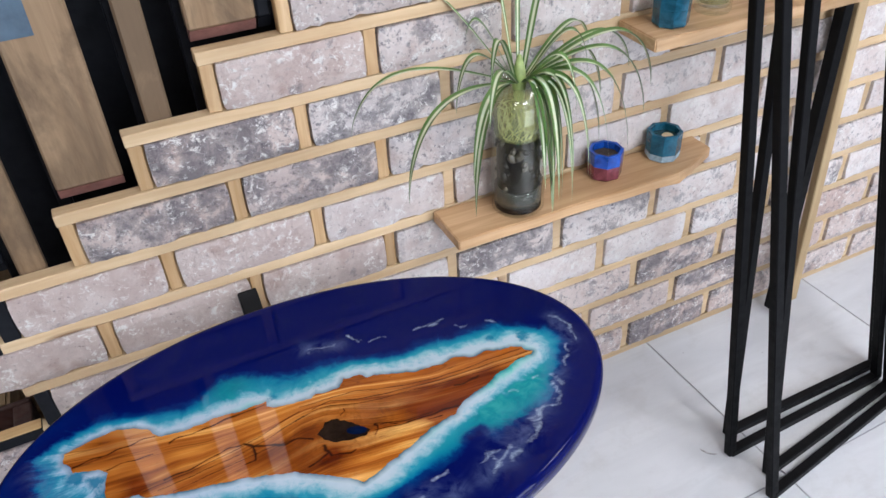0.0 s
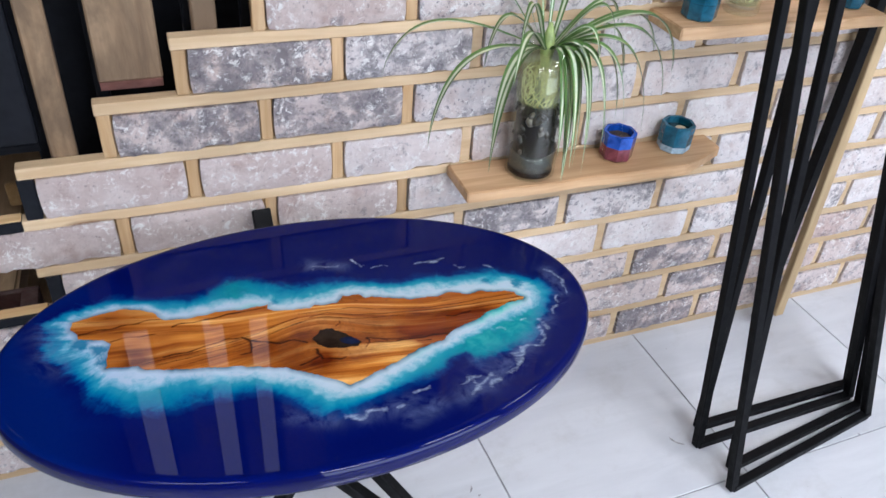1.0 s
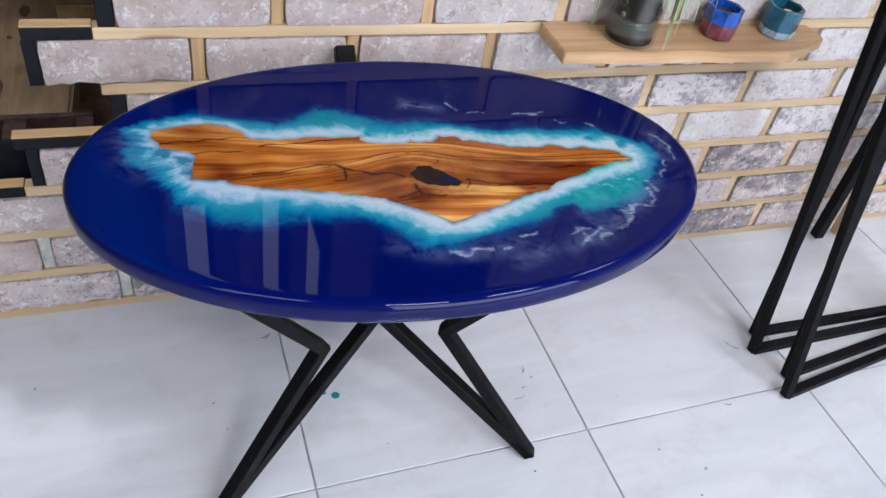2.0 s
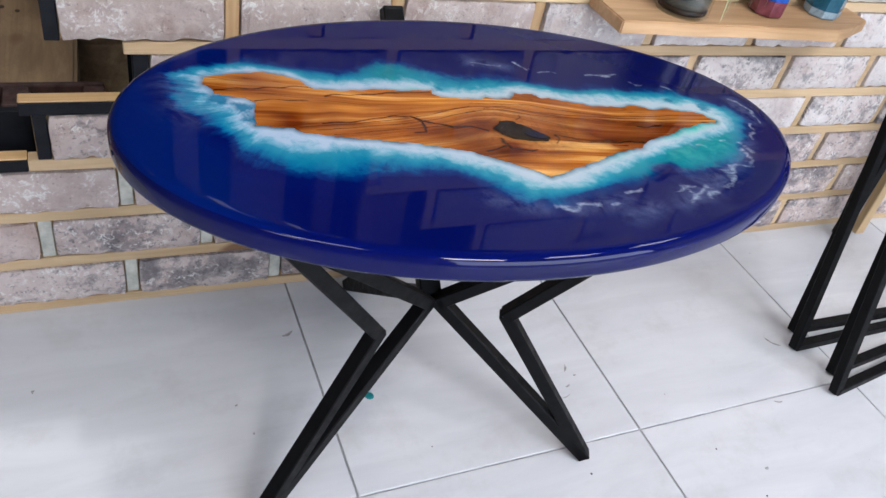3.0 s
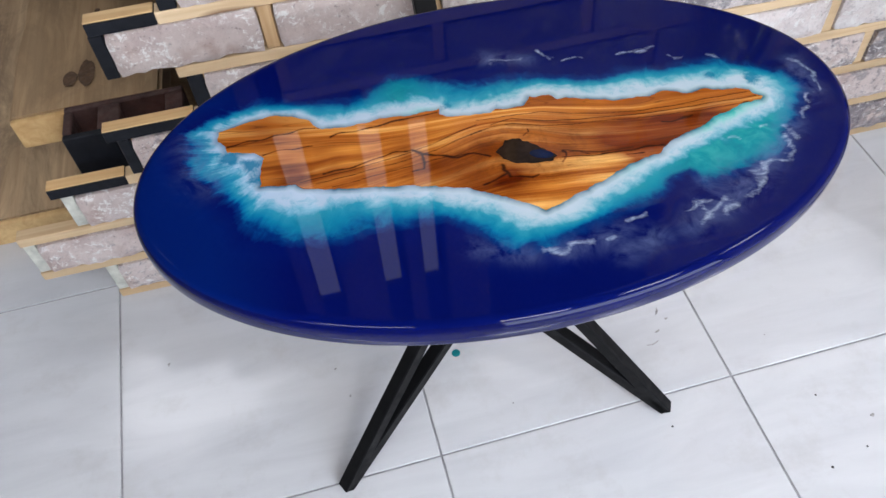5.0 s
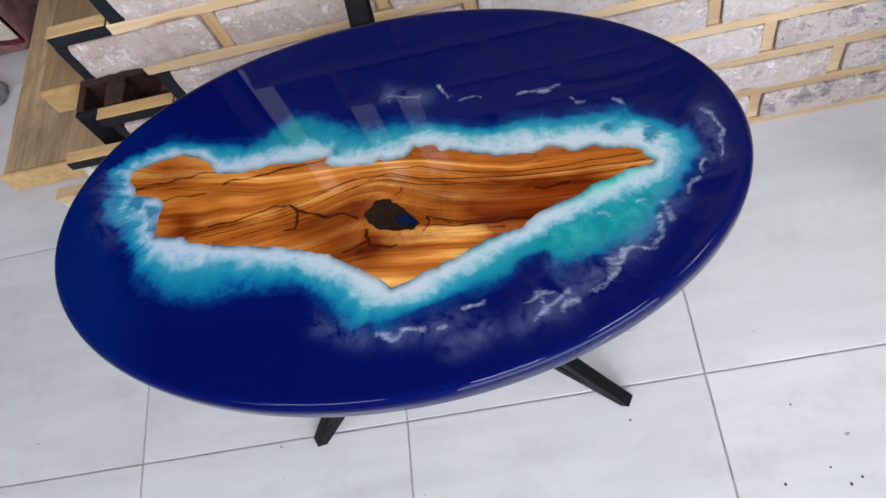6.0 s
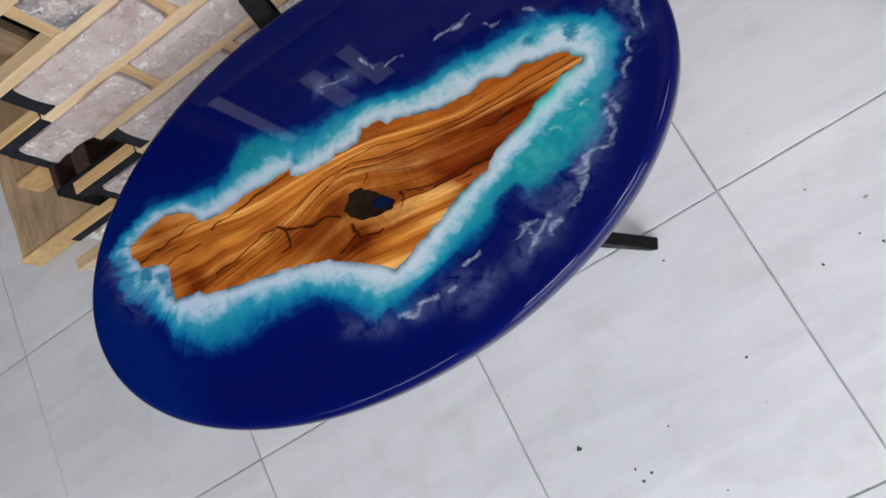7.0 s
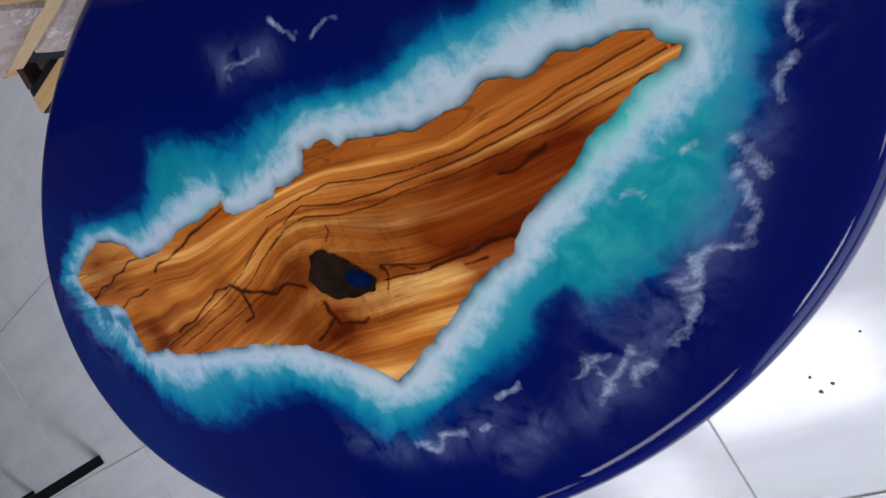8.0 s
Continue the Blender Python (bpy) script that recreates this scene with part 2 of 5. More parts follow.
    c = n.mix(lace, sea, (0.03, 0.33, 0.43))
    mint = n.math("MULTIPLY", n.attr("mint"), n.ramp(n.math("ADD", s, n.math("MULTIPLY", n.math("SUBTRACT", fine, 0.5), 0.9)), ((0.05, 1.0), (0.55, 0.0))))
    c = n.mix(mint, c, (0.055, 0.50, 0.42))
    brink = n.math("MULTIPLY", n.ramp(n.attr("gap"), ((0.0012, 1.0), (0.0060, 0.0))), n.ramp(swell, ((0.40, 0.45), (0.58, 1.0))))
    c = n.mix(brink, c, (0.003, 0.085, 0.13))
    pool = n.math("ADD", n.attr("pocket"), n.math("MULTIPLY", n.math("SUBTRACT", fine, 0.5), 1.6))
    c = n.mix(n.ramp(pool, ((0.35, 0.0), (0.8, 0.9))), c, (0.003, 0.17, 0.27))
    west = n.ramp(n.math("MULTIPLY", sep.outputs[0], -2.5), ((0.0, 0.0), (0.8, 1.0)))
    c = n.mix(west, c, n.mix(1.0, c, (0.93, 0.99, 1.14), "MULTIPLY"))
    c = n.mix(n.math("MULTIPLY", far_west, n.ramp(n.math("DIVIDE", s, 4.0), ((0.5, 0.0), (0.75, 1.0)))), c, n.mix(1.0, c, (0.9, 2.6, 1.35), "MULTIPLY"))
    wisp = n.attr("wisp")
    grain = n.noise(n.mapped(co, (1, 1.4, 1), (0, 0, 0.5)), 55, 7, 0.74, 1.2)
    veil = n.noise(co, 28, 5, 0.65, 0.6)
    lit = n.math("ADD", wisp, n.math("MULTIPLY", n.math("SUBTRACT", grain, 0.5), 3.1))
    curl = n.ramp(n.math("DIVIDE", lit, 2.0), ((0.20, 0.0), (0.45, 0.25), (0.75, 0.80)))
    curl = n.math("MULTIPLY", curl, n.ramp(wisp, ((0.12, 0.0), (0.35, 1.0))))
    haze = n.math("MULTIPLY", n.attr("veil"), n.ramp(veil, ((0.40, 0.0), (0.70, 0.5))))
    c = n.mix(haze, c, (0.12, 0.16, 0.30))
    c = n.mix(curl, c, (0.40, 0.48, 0.60))
    return n.done(c, Specular_IOR_Level=0.11)


def make_olive():
    """Figured orange-brown wood under clear resin; its grain flows round a knot."""
    n = Nodes("figured_wood", 0.035)
    co = n.coords()
    sep = n.tree.nodes.new("ShaderNodeSeparateXYZ")
    n.set(sep, 0, co)
    x, y = n.math("SUBTRACT", sep.outputs[0], 0.019), n.math("ADD", sep.outputs[1], 0.048)
    wob = n.noise(co, 9, 2, 0.5)
    psi = n.math("ADD", n.attr("flow"), n.math("MULTIPLY", n.math("SUBTRACT", wob, 0.5), 0.010))
    r2 = n.math("ADD", n.math("ADD", n.math("MULTIPLY", n.math("MULTIPLY", x, x), 0.35), n.math("MULTIPLY", y, y)), 0.0003)
    comb = n.tree.nodes.new("ShaderNodeCombineXYZ")
    n.set(comb, 0, n.math("MULTIPLY", x, 2.4))
    n.set(comb, 1, n.math("MULTIPLY", psi, 46.0))
    flow = comb.outputs[0]
    band = n.noise(n.mapped(flow, (0.8, 1.0, 1)), 1.0, 4, 0.55, 0.2)
    tone = n.noise(n.mapped(flow, (2.2, 0.4, 1), (0, 0, 0), (2.0, 5.0, 0)), 1.0, 3, 0.6, 0.3)
    fibre = n.noise(n.mapped(flow, (2.0, 9.0, 1)), 1.0, 5, 0.65, 0.2)
    c = n.ramp(band, ((0.30, (0.15, 0.030, 0.005)), (0.43, (0.35, 0.092, 0.012)), (0.52, (0.55, 0.185, 0.027)), (0.64, (0.86, 0.45, 0.125))))
    c = n.mix(0.55, c, n.mix(1.0, c, n.ramp(fibre, ((0.30, (0.55, 0.45, 0.38)), (0.65, (1.18, 1.22, 1.25)))), "MULTIPLY"))
    c = n.mix(n.math("MULTIPLY", n.attr("paler"), n.ramp(band, ((0.34, 0.2), (0.55, 1.0)))), c, n.mix(1.0, c, (1.22, 1.40, 1.50), "MULTIPLY"))
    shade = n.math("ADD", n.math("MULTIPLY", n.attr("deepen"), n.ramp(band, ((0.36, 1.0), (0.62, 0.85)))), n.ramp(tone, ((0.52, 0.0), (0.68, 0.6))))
    c = n.mix(n.math("MINIMUM", shade, 0.95), c, n.mix(1.0, c, (0.30, 0.125, 0.08), "MULTIPLY"))
    for k, (freq, thin, dark) in enumerate(((1.5, 0.0045, 0.5), (3.2, 0.006, 0.35), (6.0, 0.010, 0.3))):
        line = n.noise(n.mapped(flow, (0.5, 1.0, 1), (0, 0, 0), (3.7 * k, 1.9 * k, 0)), freq, 1.0, 0.4, 0.25)
        ridge = n.math("ABSOLUTE", n.math("SUBTRACT", line, 0.5))
        gate = n.ramp(n.noise(n.mapped(flow, (1.3, 0.45, 1), (0, 0, 0), (9.0 * k, 4.0, 2.0)), 1.0, 2), ((0.36, 0.0), (0.50, dark)))
        c = n.mix(n.math("MULTIPLY", n.ramp(ridge, ((thin * 0.6, 1.0), (thin * 1.35, 0.0))), gate), c, (0.032, 0.009, 0.004))
    line = n.math("ADD", n.attr("line"), n.math("MULTIPLY", n.math("SUBTRACT", n.noise(co, 60, 3, 0.6), 0.5), 0.5))
    c = n.mix(n.ramp(line, ((0.45, 0.0), (0.75, 0.88))), c, (0.045, 0.010, 0.003))
    near = n.ramp(r2, ((0.0006, 1.0), (0.0030, 0.0)))
    c = n.mix(n.math("MULTIPLY", near, 0.6), c, n.mix(1.0, c, (0.45, 0.28, 0.2), "MULTIPLY"))
    burl = n.noise(co, 48, 6, 0.72, 1.4)
    c = n.mix(n.math("MULTIPLY", near, n.ramp(burl, ((0.45, 0.0), (0.62, 0.5)))), c, (0.07, 0.02, 0.006))
    crack = n.math("ADD", n.attr("crack"), n.math("MULTIPLY", n.math("SUBTRACT", n.noise(co, 75, 5, 0.7), 0.5), 1.2))
    c = n.mix(n.ramp(crack, ((0.10, 0.0), (0.45, 0.45))), c, n.mix(1.0, c, (0.40, 0.22, 0.16), "MULTIPLY"))
    c = n.mix(n.ramp(crack, ((0.45, 0.0), (0.85, 0.9))), c, (0.024, 0.007, 0.003))
    return n.done(c, Specular_IOR_Level=0.21)


def make_leaf():
    n = Nodes("variegated_leaf", 0.42)
    across = n.math("ABSOLUTE", n.attr("across"))
    v = n.noise(n.coords(), 60, 3)
    green = n.mix(v, (0.065, 0.14, 0.030), (0.14, 0.25, 0.062))
    c = n.mix(n.ramp(across, ((0.24, 1.0), (0.44, 0.0))), green, (0.66, 0.70, 0.50))
    return n.done(c, Subsurface_Weight=0.12, Subsurface_Scale=0.004)


def make_glaze(name, colour, rough=0.16):
    n = Nodes(name, rough)
    co = n.offset(n.coords(), n.spread())
    v = n.noise(co, 45, 4, 0.6, 0.8)
    c = n.mix(n.ramp(v, ((0.35, 0.0), (0.7, 1.0))), tuple(x * 0.7 for x in colour), tuple(min(1, x * 1.4 + 0.01) for x in colour))
    return n.done(c)


BRICK = make_brick()
PINE = make_pine("pine_strip", (0.66, 0.515, 0.33), (0.53, 0.375, 0.215), 0, 0.6)
PINE_UP = make_pine("pine_upright", (0.63, 0.46, 0.27), (0.45, 0.28, 0.125), 2, 0.6)
SHELF = make_pine("shelf_pine", (0.66, 0.45, 0.265), (0.47, 0.285, 0.135), 0, 0.5)
PLANK = make_pine("old_plank", (0.32, 0.225, 0.135), (0.20, 0.13, 0.072), 2, 0.75, True, 0.75)
DECK = make_pine("weathered_deck", (0.54, 0.41, 0.26), (0.34, 0.24, 0.145), 1, 0.8, True, 0.75)
CUT = make_pine("fresh_cut_wood", (0.62, 0.43, 0.22), (0.50, 0.31, 0.13), 0, 0.7)
TILE = make_tile()
MORTAR = make_plain("lime_mortar", (0.46, 0.46, 0.40), 0.9, 0, 0.3, 40, 0.5)
GROUT = make_plain("grey_grout", (0.30, 0.30, 0.31), 0.9, 0, 0.25, 30)
BLACK = make_plain("black_steel", (0.0035, 0.0035, 0.004), 0.5, 0.0, 0.3, 20, 0.15, 0.11)
DARK = make_plain("black_paint", (0.006, 0.007, 0.010), 0.6, 0, 0.3, 18, 0.2, 0.2)
RED = make_plain("red_brick_core", (0.20, 0.085, 0.065), 0.85, 0, 0.35, 25, 0.4)
WALL = make_plain("wall_paint", (0.24, 0.235, 0.23), 0.85, 0, 0.06, 4)
CEIL = make_plain("ceiling_paint", (0.08, 0.08, 0.085), 0.9, 0, 0.1, 3)
RESIN = make_resin()
OLIVE = make_olive()
EDGE = make_plain("blue_resin_edge", (0.0008, 0.0027, 0.062), 0.03, 0, 0.15, 6, 0.0, 0.25)
KNOT = make_plain("dark_knot", (0.016, 0.009, 0.006), 0.05, 0, 0.6, 60, 0.0, 0.12)
LEAF = make_leaf()


def make_thin_glass():
    n = Nodes("clear_glass", 0.0)
    out = n.tree.nodes["Material Output"]
    clear, gloss = n.tree.nodes.new("ShaderNodeBsdfTransparent"), n.tree.nodes.new("ShaderNodeBsdfGlossy")
    clear.inputs[0].default_value, gloss.inputs["Roughness"].default_value = (0.95, 0.97, 0.95, 1), 0.02
    mix, weight = n.tree.nodes.new("ShaderNodeMixShader"), n.tree.nodes.new("ShaderNodeLayerWeight")
    weight.inputs[0].default_value = 0.5
    gain = n.math("ADD", n.math("MULTIPLY", n.math("POWER", weight.outputs["Facing"], 4.0), 0.55), 0.03)
    n.tree.links.new(gain, mix.inputs[0])
    n.tree.links.new(clear.outputs[0], mix.inputs[1])
    n.tree.links.new(gloss.outputs[0], mix.inputs[2])
    n.tree.links.new(mix.outputs[0], out.inputs[0])
    return n.mat


GLASS = make_thin_glass()
n = Nodes("cloudy_water", 0.2)
WATER = n.done((0.50, 0.52, 0.20), Alpha=0.34)

# ---------------------------------------------------------------- the room
FLOOR_X, FLOOR_Y = (-3.5, 3.0), (-3.451, 2.549)
TILE_AT, TILE_TURN, PITCH = Vector((-0.0135, -0.445, 0.0)), radians(1.15), 0.4955
floor = tagged(part("floor", box(FLOOR_X[0], FLOOR_X[1], FLOOR_Y[0], FLOOR_Y[1], -0.12, -0.003), GROUT), "grey grout bed under white floor tiles", "floor", kind="structure")
# Walls added to close the room; their grey is set for bounce and reflections.
for name, b in (
    ("wall_back", (FLOOR_X[0], FLOOR_X[1], FLOOR_Y[1], FLOOR_Y[1] + 0.12, -0.12, 2.8)),
    ("wall_west", (FLOOR_X[0] - 0.12, FLOOR_X[0], FLOOR_Y[0] - 0.12, FLOOR_Y[1] + 0.12, -0.12, 2.8)),
    ("wall_east", (FLOOR_X[1], FLOOR_X[1] + 0.12, FLOOR_Y[0] - 0.12, FLOOR_Y[1] + 0.12, -0.12, 2.8)),
):
    tagged(part(name, box(*b), WALL), "plain dark grey painted wall", "wall", kind="structure")
W0, W1 = SKY_X - SKY_W / 2, SKY_X + SKY_W / 2
bm = box(FLOOR_X[0], W0, FLOOR_Y[0] - 0.12, FLOOR_Y[0], -0.12, 2.8)
for b in ((W1, FLOOR_X[1], -0.12, 2.8), (W0, W1, -0.12, SKY_Z[0]), (W0, W1, SKY_Z[1], 2.8)):
    box(b[0], b[1], FLOOR_Y[0] - 0.12, FLOOR_Y[0], b[2], b[3], 0, bm)
tagged(part("wall_south", bm, WALL), "plain dark grey wall out of view, with an opening for fill light", "wall", kind="structure")
# Unseen window, added to carry the fill lamp.
window = tagged(empty("fill_window"), "wide black-framed window added out of view for fill light", "window", kind="structure")
for b in ((W0, W1, SKY_Z[0], SKY_Z[0] + 0.05), (W0, W1, SKY_Z[1] - 0.05, SKY_Z[1]), (W0, W0 + 0.05, SKY_Z[0] + 0.05, SKY_Z[1] - 0.05), (W1 - 0.05, W1, SKY_Z[0] + 0.05, SKY_Z[1] - 0.05)):
    part("window_frame", box(b[0], b[1], FLOOR_Y[0] - 0.09, FLOOR_Y[0] - 0.04, b[2], b[3]), DARK, window)
part("pane", box(W0 + 0.05, W1 - 0.05, FLOOR_Y[0] - 0.068, FLOOR_Y[0] - 0.062, SKY_Z[0] + 0.05, SKY_Z[1] - 0.05), GLASS, window).visible_shadow = False
# Ceiling out of view, darkened so the tabletop reflects less haze.
tagged(part("ceiling", box(FLOOR_X[0], FLOOR_X[1], FLOOR_Y[0], FLOOR_Y[1], 2.72, 2.8), CEIL), "unseen ceiling, kept dark grey for the table's reflections", "ceiling", kind="structure")


def ceiling_light(x, y, wide, long, power):
    lamp_thing = tagged(empty("ceiling_light", (x, y, 2.72)), "flat white panel lamp on the ceiling, out of view", "lamp", "panel lamps on the ceiling")
    h, g = wide / 2, long / 2
    part("housing", box(-h - 0.015, h + 0.015, -g - 0.015, g + 0.015, -0.03, 0.0, 0.004), WALL, lamp_thing)
    n = Nodes("lit_diffuser", 0.5)
    n.set(n.bsdf, "Emission Color", LAMP_COLOUR)
    n.set(n.bsdf, "Emission Strength", power / (wide * long * math.pi))
    part("diffuser", box(-h, h, -g, g, -0.04, -0.031, 0.004), n.done((0.9, 0.9, 0.9)), lamp_thing, "glowing white diffuser")
    return lamp_thing


for x, y, wide, long, power in LAMPS:
    ceiling_light(x, y, wide, long, power * LAMP)

# ---------------------------------------------------------------- the brick-slip wall
LEN, ROW, TALL, LOW = 0.2375, 0.0912, 0.0722, 0.0180
STRIP = 0.0205
LEN_EAST, LEN_LOW = 0.2288, 0.2355
ROW_SHIFT = {0: -0.030, 1: -0.028, 2: -0.028, 3: 0.0, 4: 0.003, 5: 0.004, 6: 0.004}
EVEN, ODD = -0.505, -0.623
RIGHT = 1.62
FIRST = {0: -0.998, 1: -1.098, 2: -0.998, 3: -0.876, 5: -0.846}
LEFT = {0: -0.98, 1: -1.098, 2: -0.98, 3: -0.861, 4: -0.7425, 5: -0.842, 6: -0.7425, 7: -0.623, 8: -0.505, 9: -0.386, 10: -0.2675}
for r in range(11, 29):
    LEFT[r] = min(-0.2675 + 0.11875 * (r - 10), 0.2075 if r % 2 == 0 else 0.089)
wall = tagged(empty("wall_north"), "wall of reclaimed grey-pink brick slips in a pine lattice with stepped end", "wall", kind="structure")


def brick_mesh(length, k):
    """A brick slip with a chipped outline and an uneven face; its origin is at the lower left of its back."""
    rnd = random.Random(100 + k)
    nx, nz = 18, 5
    bm = bmesh.new()
    seed = Vector((k * 3.1, k * 1.7, 0))
    front, back = [], []
    for j in range(nz + 1):
        row = []
        for i in range(nx + 1):
            x, z = length * i / nx, TALL * j / nz
            border = i in (0, nx) or j in (0, nz)
            p = Vector((x * 30, z * 30, 0)) + seed
            y = -0.017 + 0.0035 * noise.noise(p) + (0.0035 if border else 0.0)
            if i == 0:
                x += 0.0022 * abs(noise.noise(p * 2)) + 0.001 + (0.002 if j in (0, nz) else 0)
            if i == nx:
                x -= 0.0022 * abs(noise.noise(p * 2)) + 0.001 + (0.002 if j in (0, nz) else 0)
            if j == 0:
                z += 0.008 * abs(noise.noise(p * 1.7)) + 0.0005
            if j == nz:
                z -= 0.004 * abs(noise.noise(p * 1.3)) + 0.0005
            row.append(bm.verts.new((x, y, z)))
        front.append(row)
    rim = front[0] + [front[j][nx] for j in range(1, nz + 1)] + front[nz][-2::-1] + [front[j][0] for j in range(nz - 1, 0, -1)]
    back = [bm.verts.new((v.co.x, 0.0, v.co.z)) for v in rim]
    for j in range(nz):
        for i in range(nx):
            bm.faces.new((front[j][i], front[j][i + 1], front[j + 1][i + 1], front[j + 1][i]))
    for k2 in range(len(rim)):
        m = (k2 + 1) % len(rim)
        bm.faces.new((rim[k2], back[k2], back[m], rim[m]))
    return mesh_of(bm, "brick", BRICK)


def row_joints(r):
    """Left and right ends of the bricks of a row."""
    base = EVEN if r % 2 == 0 else ODD
    k0 = math.ceil((LEFT[r] - base) / LEN - 0.3)
    base += ROW_SHIFT.get(r, 0.007)
    joints = []
    x = base + LEN * k0
    while x < RIGHT + 0.1:
        joints.append(x)
        x += LEN_LOW if r < 3 else LEN if x < -0.2 else LEN_EAST
    joints[0] = FIRST.get(r, joints[0])
    return joints


bricks_full = [brick_mesh(LEN - STRIP, k) for k in range(14)]
bricks_east = [brick_mesh(LEN_EAST - STRIP, 20 + k) for k in range(14)]
bricks_low = [brick_mesh(LEN_LOW - STRIP, 60 + k) for k in range(10)]
HIGH_ROW = 13
backing, far_bricks = bmesh.new(), bmesh.new()
pending = []
for r in range(29):
    z0 = LOW + ROW * r
    joints = row_joints(r)
    x0 = joints[0]
    box(x0 - STRIP / 2 + 0.001, RIGHT, 0.012, 0.0225, z0 - 0.001 if r else 0.0, z0 + TALL + 0.001, 0, backing)
    for a, b in zip(joints, joints[1:]):
        pending.append((r, a, b, z0))
part("backing_board", backing, CUT, wall, "bare wooden backing board")


def trim(x0, x1, z0, z1, material, upright=False, y0=0.0, y1=0.024):
    part("wood_strip", box(x0, x1, y0, y1, z0, z1, 0.0012), material, wall)


BLACK_ENDS = {3: 0.018, 4: 0.022, 5: 0.019, 6: 0.024}
for r in range(29):
    z0, joints = LOW + ROW * r, row_joints(r)
    top0, top1 = z0 + TALL, z0 + ROW
    xl = joints[0] - STRIP / 2
    xu = row_joints(r + 1)[0] - STRIP / 2 if r < 28 else xl
    xa = min(xl, xu)
    if r == 0:
        trim(xl, RIGHT, 0.0, LOW, PINE)
    if r == 5:
        trim(-0.853, xu - 0.012, top0, top1, DARK)
        trim(-0.853, xu - 0.012, top1 + 0.0005, top1 + 0.003, CUT, y0=0.001)
        trim(xu - 0.0115, RIGHT, top0, top1, PINE)
    elif r == 4:
        trim(xl - 0.0115, RIGHT, top0, top1, PINE)
    elif r == 3:
        trim(xl - 0.012, xu - 0.012, top0, top1, DARK)
        trim(xl - 0.012, xu - 0.012, top1 + 0.0005, top1 + 0.003, CUT, y0=0.001)
        trim(xu - 0.0115, RIGHT, top0, top1, PINE)
    elif r == 2:
        trim(xl - 0.012, xu - 0.012, top0, top1, DARK)
        trim(xl - 0.012, xu - 0.012, top1 + 0.0005, top1 + 0.003, CUT, y0=0.001)
        trim(xu - 0.0115, RIGHT, top0, top1, PINE)
    else:
        trim(xa - 0.001, RIGHT, top0, top1, PINE)
    for k, x in enumerate(joints):
        if x > RIGHT:
            continue
        if k == 0 and r in BLACK_ENDS:
            trim(x + STRIP / 2 - BLACK_ENDS[r], x + STRIP / 2 - 0.0005, z0 + 0.0004, top0 - 0.0004, DARK)
        elif r <= HIGH_ROW:
            trim(x - STRIP / 2 + 0.0006, x + STRIP / 2 - 0.0006, z0 + 0.0004, top0 - 0.0004, MORTAR if r < 3 and x < -0.4 else PINE if x > -0.05 else PINE_UP, True, 0.002 + 0.002 * random.random(), 0.0115)
# how sooty the bricks are, row by row from the floor, from the second brick left of the first joint
SOOT = ("9ff867f888", "5d65766c78", "367558e868", "5955678cf8", "5556fea6c8", "5324655888", "5424665a88", "55ffaa9888", "55fcaaaa88", "5555aaaa88", "555aa8ac88")
SMOOTH_GREY = {(7, 2), (8, 1), (6, 3), (5, 2), (8, 2)}
rnd = random.Random(5)
for r, a, b, z0 in pending:
    if a > RIGHT - 0.05:
        continue
    me = rnd.choice(bricks_full) if abs(b - a - LEN) < 1e-4 else rnd.choice(bricks_east) if abs(b - a - LEN_EAST) < 1e-4 else rnd.choice(bricks_low) if abs(b - a - LEN_LOW) < 1e-4 else brick_mesh(b - a - STRIP, 40)
    if r <= HIGH_ROW:
        ob = part("brick", me, None, wall)
        ob.location = (a + STRIP / 2, 0.011, z0 + rnd.uniform(-0.0015, 0.0015))
        k = round((a - (EVEN if r % 2 == 0 else ODD)) / LEN)
        known = r < len(SOOT) and 0 <= k + 2 < len(SOOT[r])
        # Eastern bricks paled, partly for stronger light; their lowest rows darkened, partly for shade.
        ob.color = (int(SOOT[r][k + 2], 16) / 10 + ((-0.22 if r > 2 else 0.25) if a > 0.08 else 0.0) if known else rnd.uniform(0.3, 1.3), 1.0 if (r, k) in SMOOTH_GREY else rnd.uniform(0, 0.5), (rnd.uniform(0.6, 1.0) if r > 2 else rnd.uniform(0.0, 0.2)) if a > 0.05 else rnd.uniform(0.35, 0.7) if a > -0.36 else rnd.uniform(0.0, 0.15), 1)
    else:
        first = len(far_bricks.verts)
        far_bricks.from_mesh(me)
        far_bricks.verts.ensure_lookup_table()
        for v in far_bricks.verts[first:]:
            v.co += Vector((a + STRIP / 2, 0.011, z0))
rows_high = tagged(part("brick_rows", far_bricks, BRICK, wall), kind="stuff")
rows_high.color = (0.8, 0.3, 0.3, 1)

# ---------------------------------------------------------------- old timber behind the stepped end
def plank(name, x0, x1, z0, z1, y0, y1, label, material=PLANK, foot=PLANK):
    """An upright plank whose lower end is cut at a slant."""
    thing = tagged(empty(name, ((x0 + x1) / 2, y0, z0)), label, "plank", "planks behind the brick wall")
    w, h, d = (x1 - x0) / 2, z1 - z0, y1 - y0
    bm = box(-w, w, 0, d, 0.018, h, 0.003)
    part("board", bm, material, thing)
    bm = box(-w + 0.001, w - 0.001, 0.001, d - 0.001, 0.0, 0.018)
    for v in bm.verts:
        if v.co.z < 0.01 and v.co.y < d / 2:
            v.co.y += 0.012
    part("cut_end", bm, foot, thing, "slanted sawn end")
    return thing


